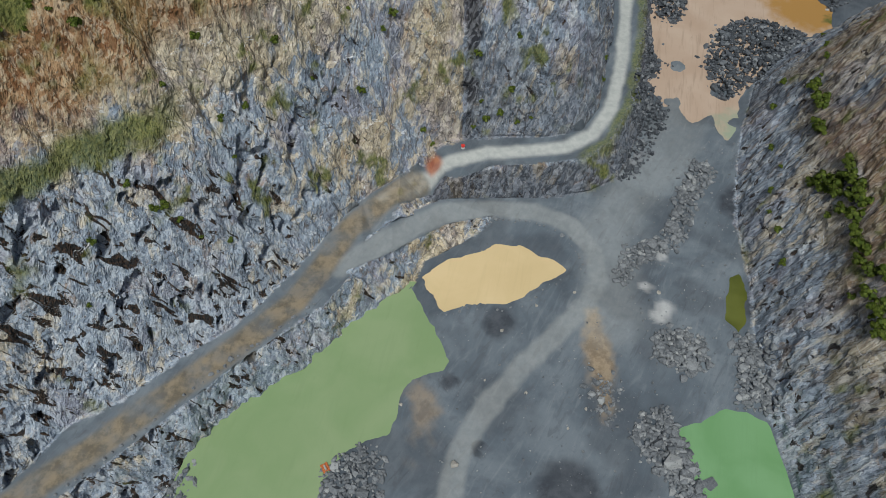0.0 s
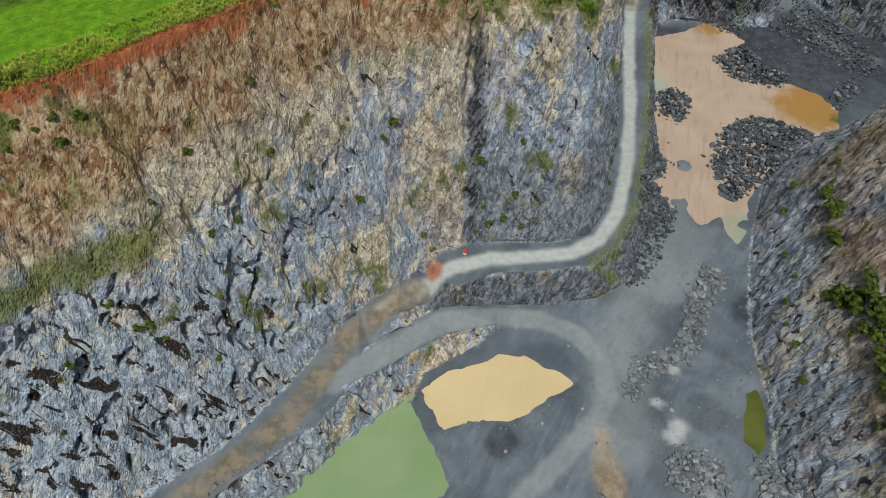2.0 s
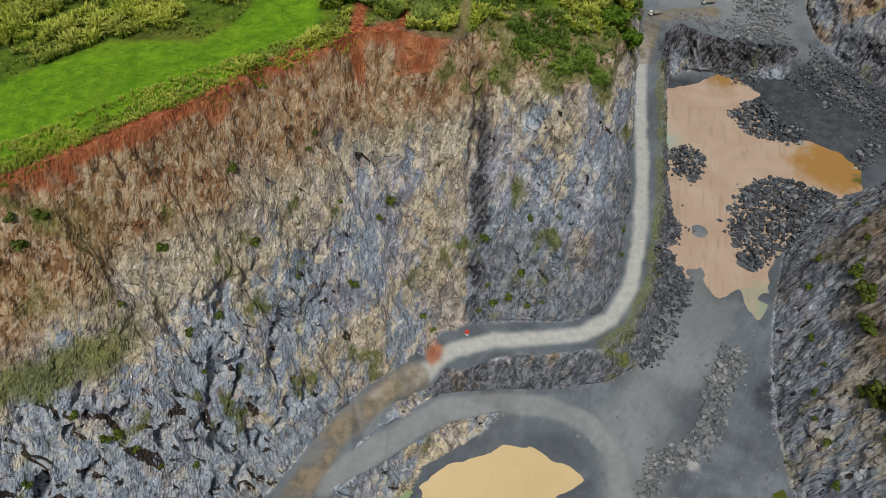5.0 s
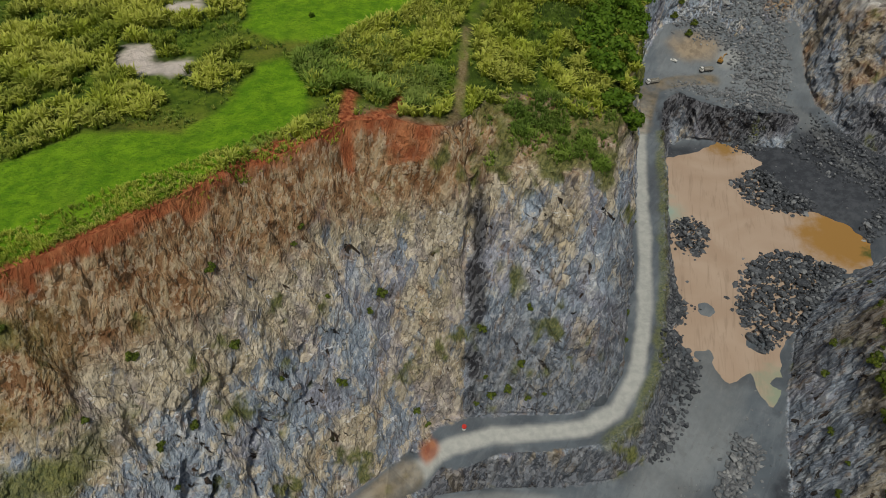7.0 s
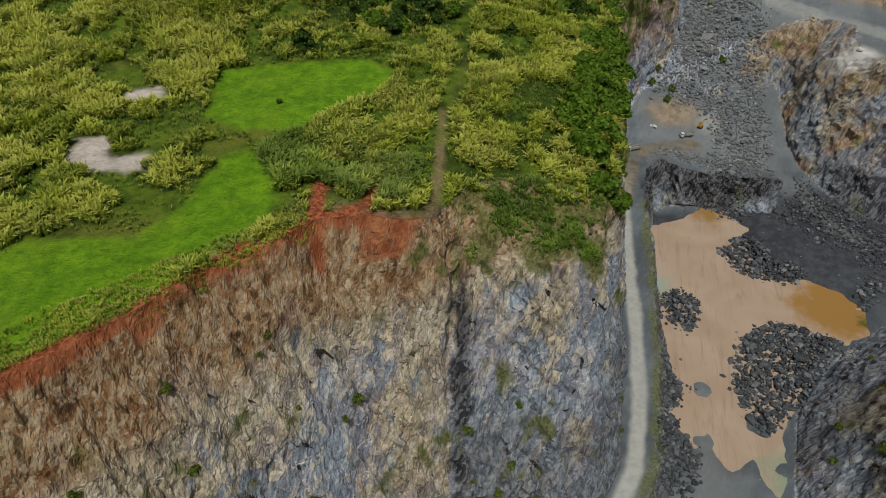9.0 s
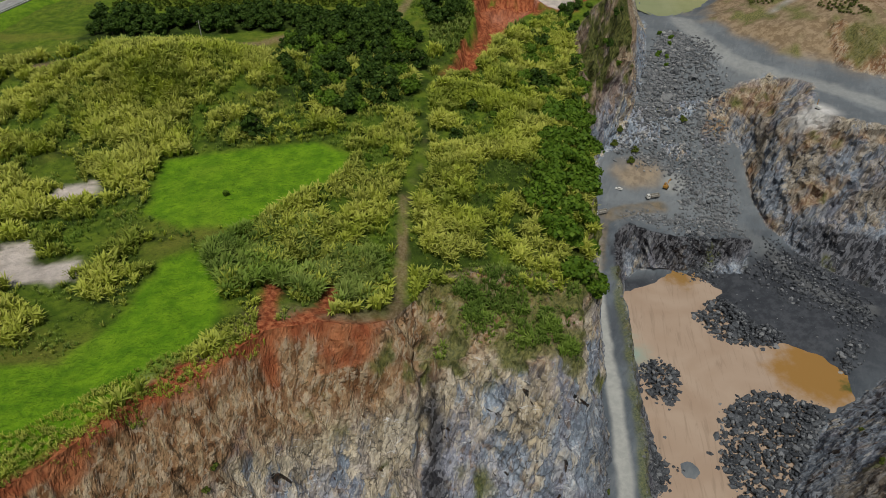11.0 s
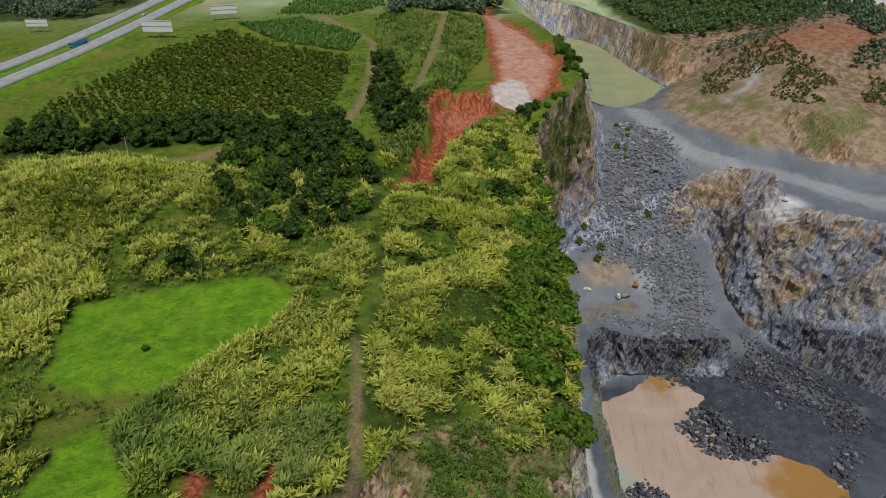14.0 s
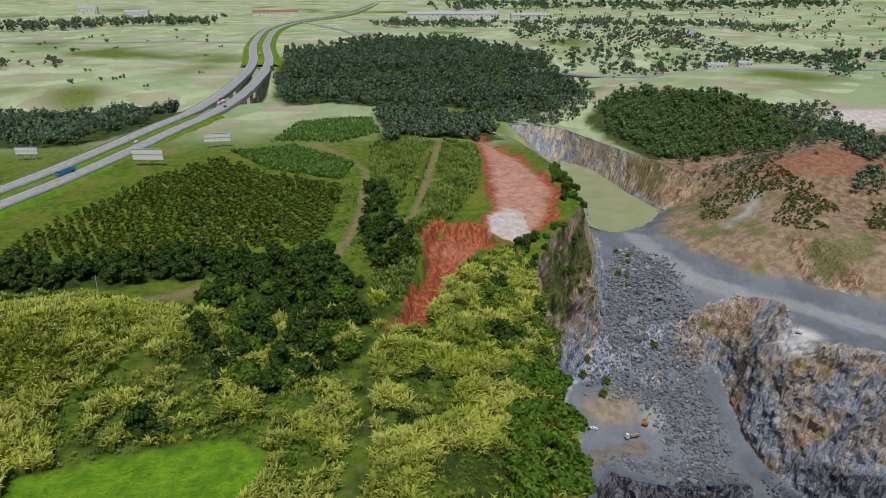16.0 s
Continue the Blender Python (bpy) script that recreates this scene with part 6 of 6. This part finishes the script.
def dump_truck(x, y, turn, paint, body_mat, label, z=None, length=8.6):
    root = tagged(new("dump_truck"), label, "truck", "trucks")
    f = length / 2
    part("chassis", box((1.1, length - 0.6, 0.35), (0, -0.1, 0.95), 0.03), RUBBER, root)
    cab = part("cab", joined(box((2.4, 2.0, 1.2), (0, f - 1.1, 1.5), 0.1), box((2.3, 1.8, 1.05), (0, f - 1.2, 2.55), 0.14, taper=0.93)), paint, root)
    part("windscreen", box((2.0, 0.06, 0.75), (0, f - 0.29, 2.55), 0.01, (-5, 0, 0)), GLASS, cab)
    for s in (-1, 1):
        part("side_window", box((0.05, 1.0, 0.65), (s * 1.13, f - 1.2, 2.6), 0.01), GLASS, cab)
        part("mirror", box((0.25, 0.12, 0.5), (s * 1.38, f - 0.4, 2.4), 0.03), RUBBER, cab)
    part("bumper", box((2.45, 0.25, 0.45), (0, f - 0.05, 0.75), 0.05), RUBBER, root)
    bl = length - 2.7
    by = -f + bl / 2
    bed = part("tipper_body", joined(box((2.5, bl, 0.15), (0, by, 1.35)), box((0.1, bl, 1.35), (-1.22, by, 2.05), 0.02), box((0.1, bl, 1.35), (1.22, by, 2.05), 0.02), box((2.5, 0.1, 1.5), (0, by + bl / 2, 2.1), 0.02)), body_mat, root)
    part("tailgate", box((2.4, 0.1, 1.2), (0, -f + 0.02, 2.0), 0.02), body_mat, bed)
    for k in range(4):
        for s in (-1, 1):
            part("rib", box((0.08, 0.12, 1.3), (s * 1.3, by - bl / 2 + (k + 0.5) * bl / 4, 2.05)), body_mat, bed)
    for wy in (f - 1.2, -f + 1.2, -f + 2.55):
        for s in (-1, 1):
            wheel(root, s * 1.05, wy, 0.52, 0.36)
    root.matrix_basis = pose(x, y, land_z(x, y) + 0.02 if z is None else z, 0, 0, turn)
    return root


dump_truck(129, 461, 105, CAB_WHITE, BODY_GREY, "white-cabbed dump truck with empty tipper on the bench road")
dump_truck(166, 476, 100, CAB_WHITE, BODY_GREY, "white-cabbed dump truck waiting beside the excavator")
dump_truck(-138, 611, 158, CAB_BLUE, CAB_BLUE, "blue lorry driving on the highway", 150.62, 14)
dump_truck(-76, 838, -18, CAB_WHITE, CAB_WHITE, "white box lorry on the highway viaduct approach", 150.62, 13)


def excavator(x, y, turn):
    root = tagged(new("excavator"), "worn yellow tracked excavator loading rock on the bench", "excavator")
    for s in (-1, 1):
        tr = part("track", joined(box((0.6, 3.6, 0.8), (s * 1.15, 0, 0.45), 0.25)), RUBBER, root)
        part("sprocket", tube(0.3, 0.66, (s * 1.15, 1.4, 0.45), (90, 0, 90), 12), STEEL, tr)
    part("turntable", tube(0.9, 0.3, (0, 0, 0.95), sides=20), STEEL, root)
    house = part("house", joined(box((2.7, 3.0, 0.9), (0, -0.6, 1.55), 0.1), box((2.6, 1.0, 0.7), (0, -1.6, 2.2), 0.12)), YELLOW, root)
    cab = part("cab", box((1.0, 1.6, 1.6), (-0.8, 0.5, 2.6), 0.12), YELLOW, root)
    part("cab_glass", box((0.8, 0.06, 1.0), (-0.8, 1.31, 2.75), 0.01), GLASS, cab)
    part("boom", joined(box((0.45, 3.4, 0.5), (0.2, 2.2, 3.0), 0.06, (38, 0, 0)), box((0.42, 2.8, 0.45), (0.2, 4.7, 3.9), 0.06, (-10, 0, 0))), YELLOW, root)
    part("stick", box((0.36, 0.4, 3.0), (0.2, 6.1, 2.7), 0.05, (-14, 0, 0)), YELLOW, root)
    part("bucket", box((1.2, 1.1, 0.9), (0.2, 6.3, 1.0), 0.2, (20, 0, 0), 0.8), STEEL, root, "worn steel bucket")
    part("ram", tube(0.1, 2.4, (0.2, 1.9, 2.3), (50, 0, 0), 10), STEEL, root)
    root.matrix_basis = pose(x, y, land_z(x, y) + 0.05, 0, 0, turn)


excavator(176, 482, -40)


def car(x, y, turn, paint, label, z=None):
    root = tagged(new("car"), label, "car", "cars")
    part("body", joined(box((1.75, 4.3, 0.6), (0, 0, 0.62), 0.14), box((1.55, 2.3, 0.55), (0, -0.25, 1.15), 0.16, taper=0.82)), paint, root)
    part("windscreen", box((1.3, 0.05, 0.45), (0, 0.84, 1.15), 0.01, (-35, 0, 0)), GLASS, root)
    part("rear_window", box((1.3, 0.05, 0.42), (0, -1.34, 1.15), 0.01, (32, 0, 0)), GLASS, root)
    for s in (-1, 1):
        part("side_window", box((0.04, 1.7, 0.34), (s * 0.735, -0.25, 1.17), 0.01, (0, -s * 14, 0)), GLASS, root)
        for wy in (1.35, -1.35):
            wheel(root, s * 0.8, wy, 0.32, 0.2)
    root.matrix_basis = pose(x, y, land_z(x, y) + 0.02 if z is None else z, 0, 0, turn)


car(146, 482, 60, CAB_WHITE, "small white pickup parked on the upper bench")
car(-71, 820, -14, RUBBER, "dark car on the highway", 150.62)
car(-62, 1010, 2, CAB_WHITE, "white car on the viaduct", 150.62)
car(-80, 860, 166, RED, "red car on the highway", 150.62)
car(-60, 1080, 0, RUBBER, "dark car on the far viaduct", 150.62)
car(-88, 1420, 5, CAB_WHITE, "white car on the far highway bend", 150.62)
car(-116, 690, 160, CAB_WHITE, "white car passing the orchard on the highway", 150.62)
dump_truck(-70, 1240, 178, CAB_WHITE, CAB_WHITE, "white lorry on the far highway", 150.62, 14)
dump_truck(300, 1145, 80, CAB_WHITE, CAB_WHITE, "white lorry on the far crossing road", None, 14)


def drill_rig(x, y, turn):
    root = tagged(new("drill_rig"), "small pale drilling machine standing in white dust", "drill rig")
    for s in (-1, 1):
        part("track", box((0.4, 2.6, 0.6), (s * 0.9, 0, 0.35), 0.18), RUBBER, root)
    part("engine_box", box((1.7, 2.4, 1.1), (0, -0.3, 1.3), 0.12), WHITE_PAINT, root)
    part("cab", box((1.0, 1.0, 1.5), (-0.4, 0.8, 1.6), 0.1), WHITE_PAINT, root)
    part("mast", box((0.35, 0.35, 5.0), (0.5, 1.5, 3.0), 0.04), YELLOW, root)
    root.matrix_basis = pose(x, y, land_z(x, y) + 0.05, 0, 0, turn)


drill_rig(253, 474, 30)


def pump_raft(x, y):
    root = tagged(new("pump_raft"), "faded orange pump raft moored at the lake shore", "raft")
    for s in (-1, 1):
        part("float", tube(0.45, 3.6, (s * 1.0, 0, 0.2), (90, 0, 0), 12, bevel=0.1), ORANGE, root)
    part("deck", box((2.8, 3.2, 0.14), (0, 0, 0.7), 0.03), ORANGE, root)
    part("pump", joined(tube(0.4, 1.2, (0, 0.2, 1.2), (90, 0, 0), 14), box((0.8, 0.7, 0.7), (0, -0.8, 1.1), 0.06)), BODY_GREY, root)
    root.matrix_basis = pose(x, y, -7.0, 0, 0, 30)


pump_raft(-44.5, 83)


def water_tank(x, y):
    root = tagged(new("barrier_drum"), "small red and white marker drum at the road corner", "drum")
    part("drum", tube(0.9, 1.3, (0, 0, 0.65), sides=20, bevel=0.06), WHITE_PAINT, root)
    part("cap", tube(0.93, 0.7, (0, 0, 1.6), sides=20, bevel=0.08), RED, root, "red upper half")
    root.matrix_basis = pose(x, y, land_z(x, y))


water_tank(9.2, 222.5)
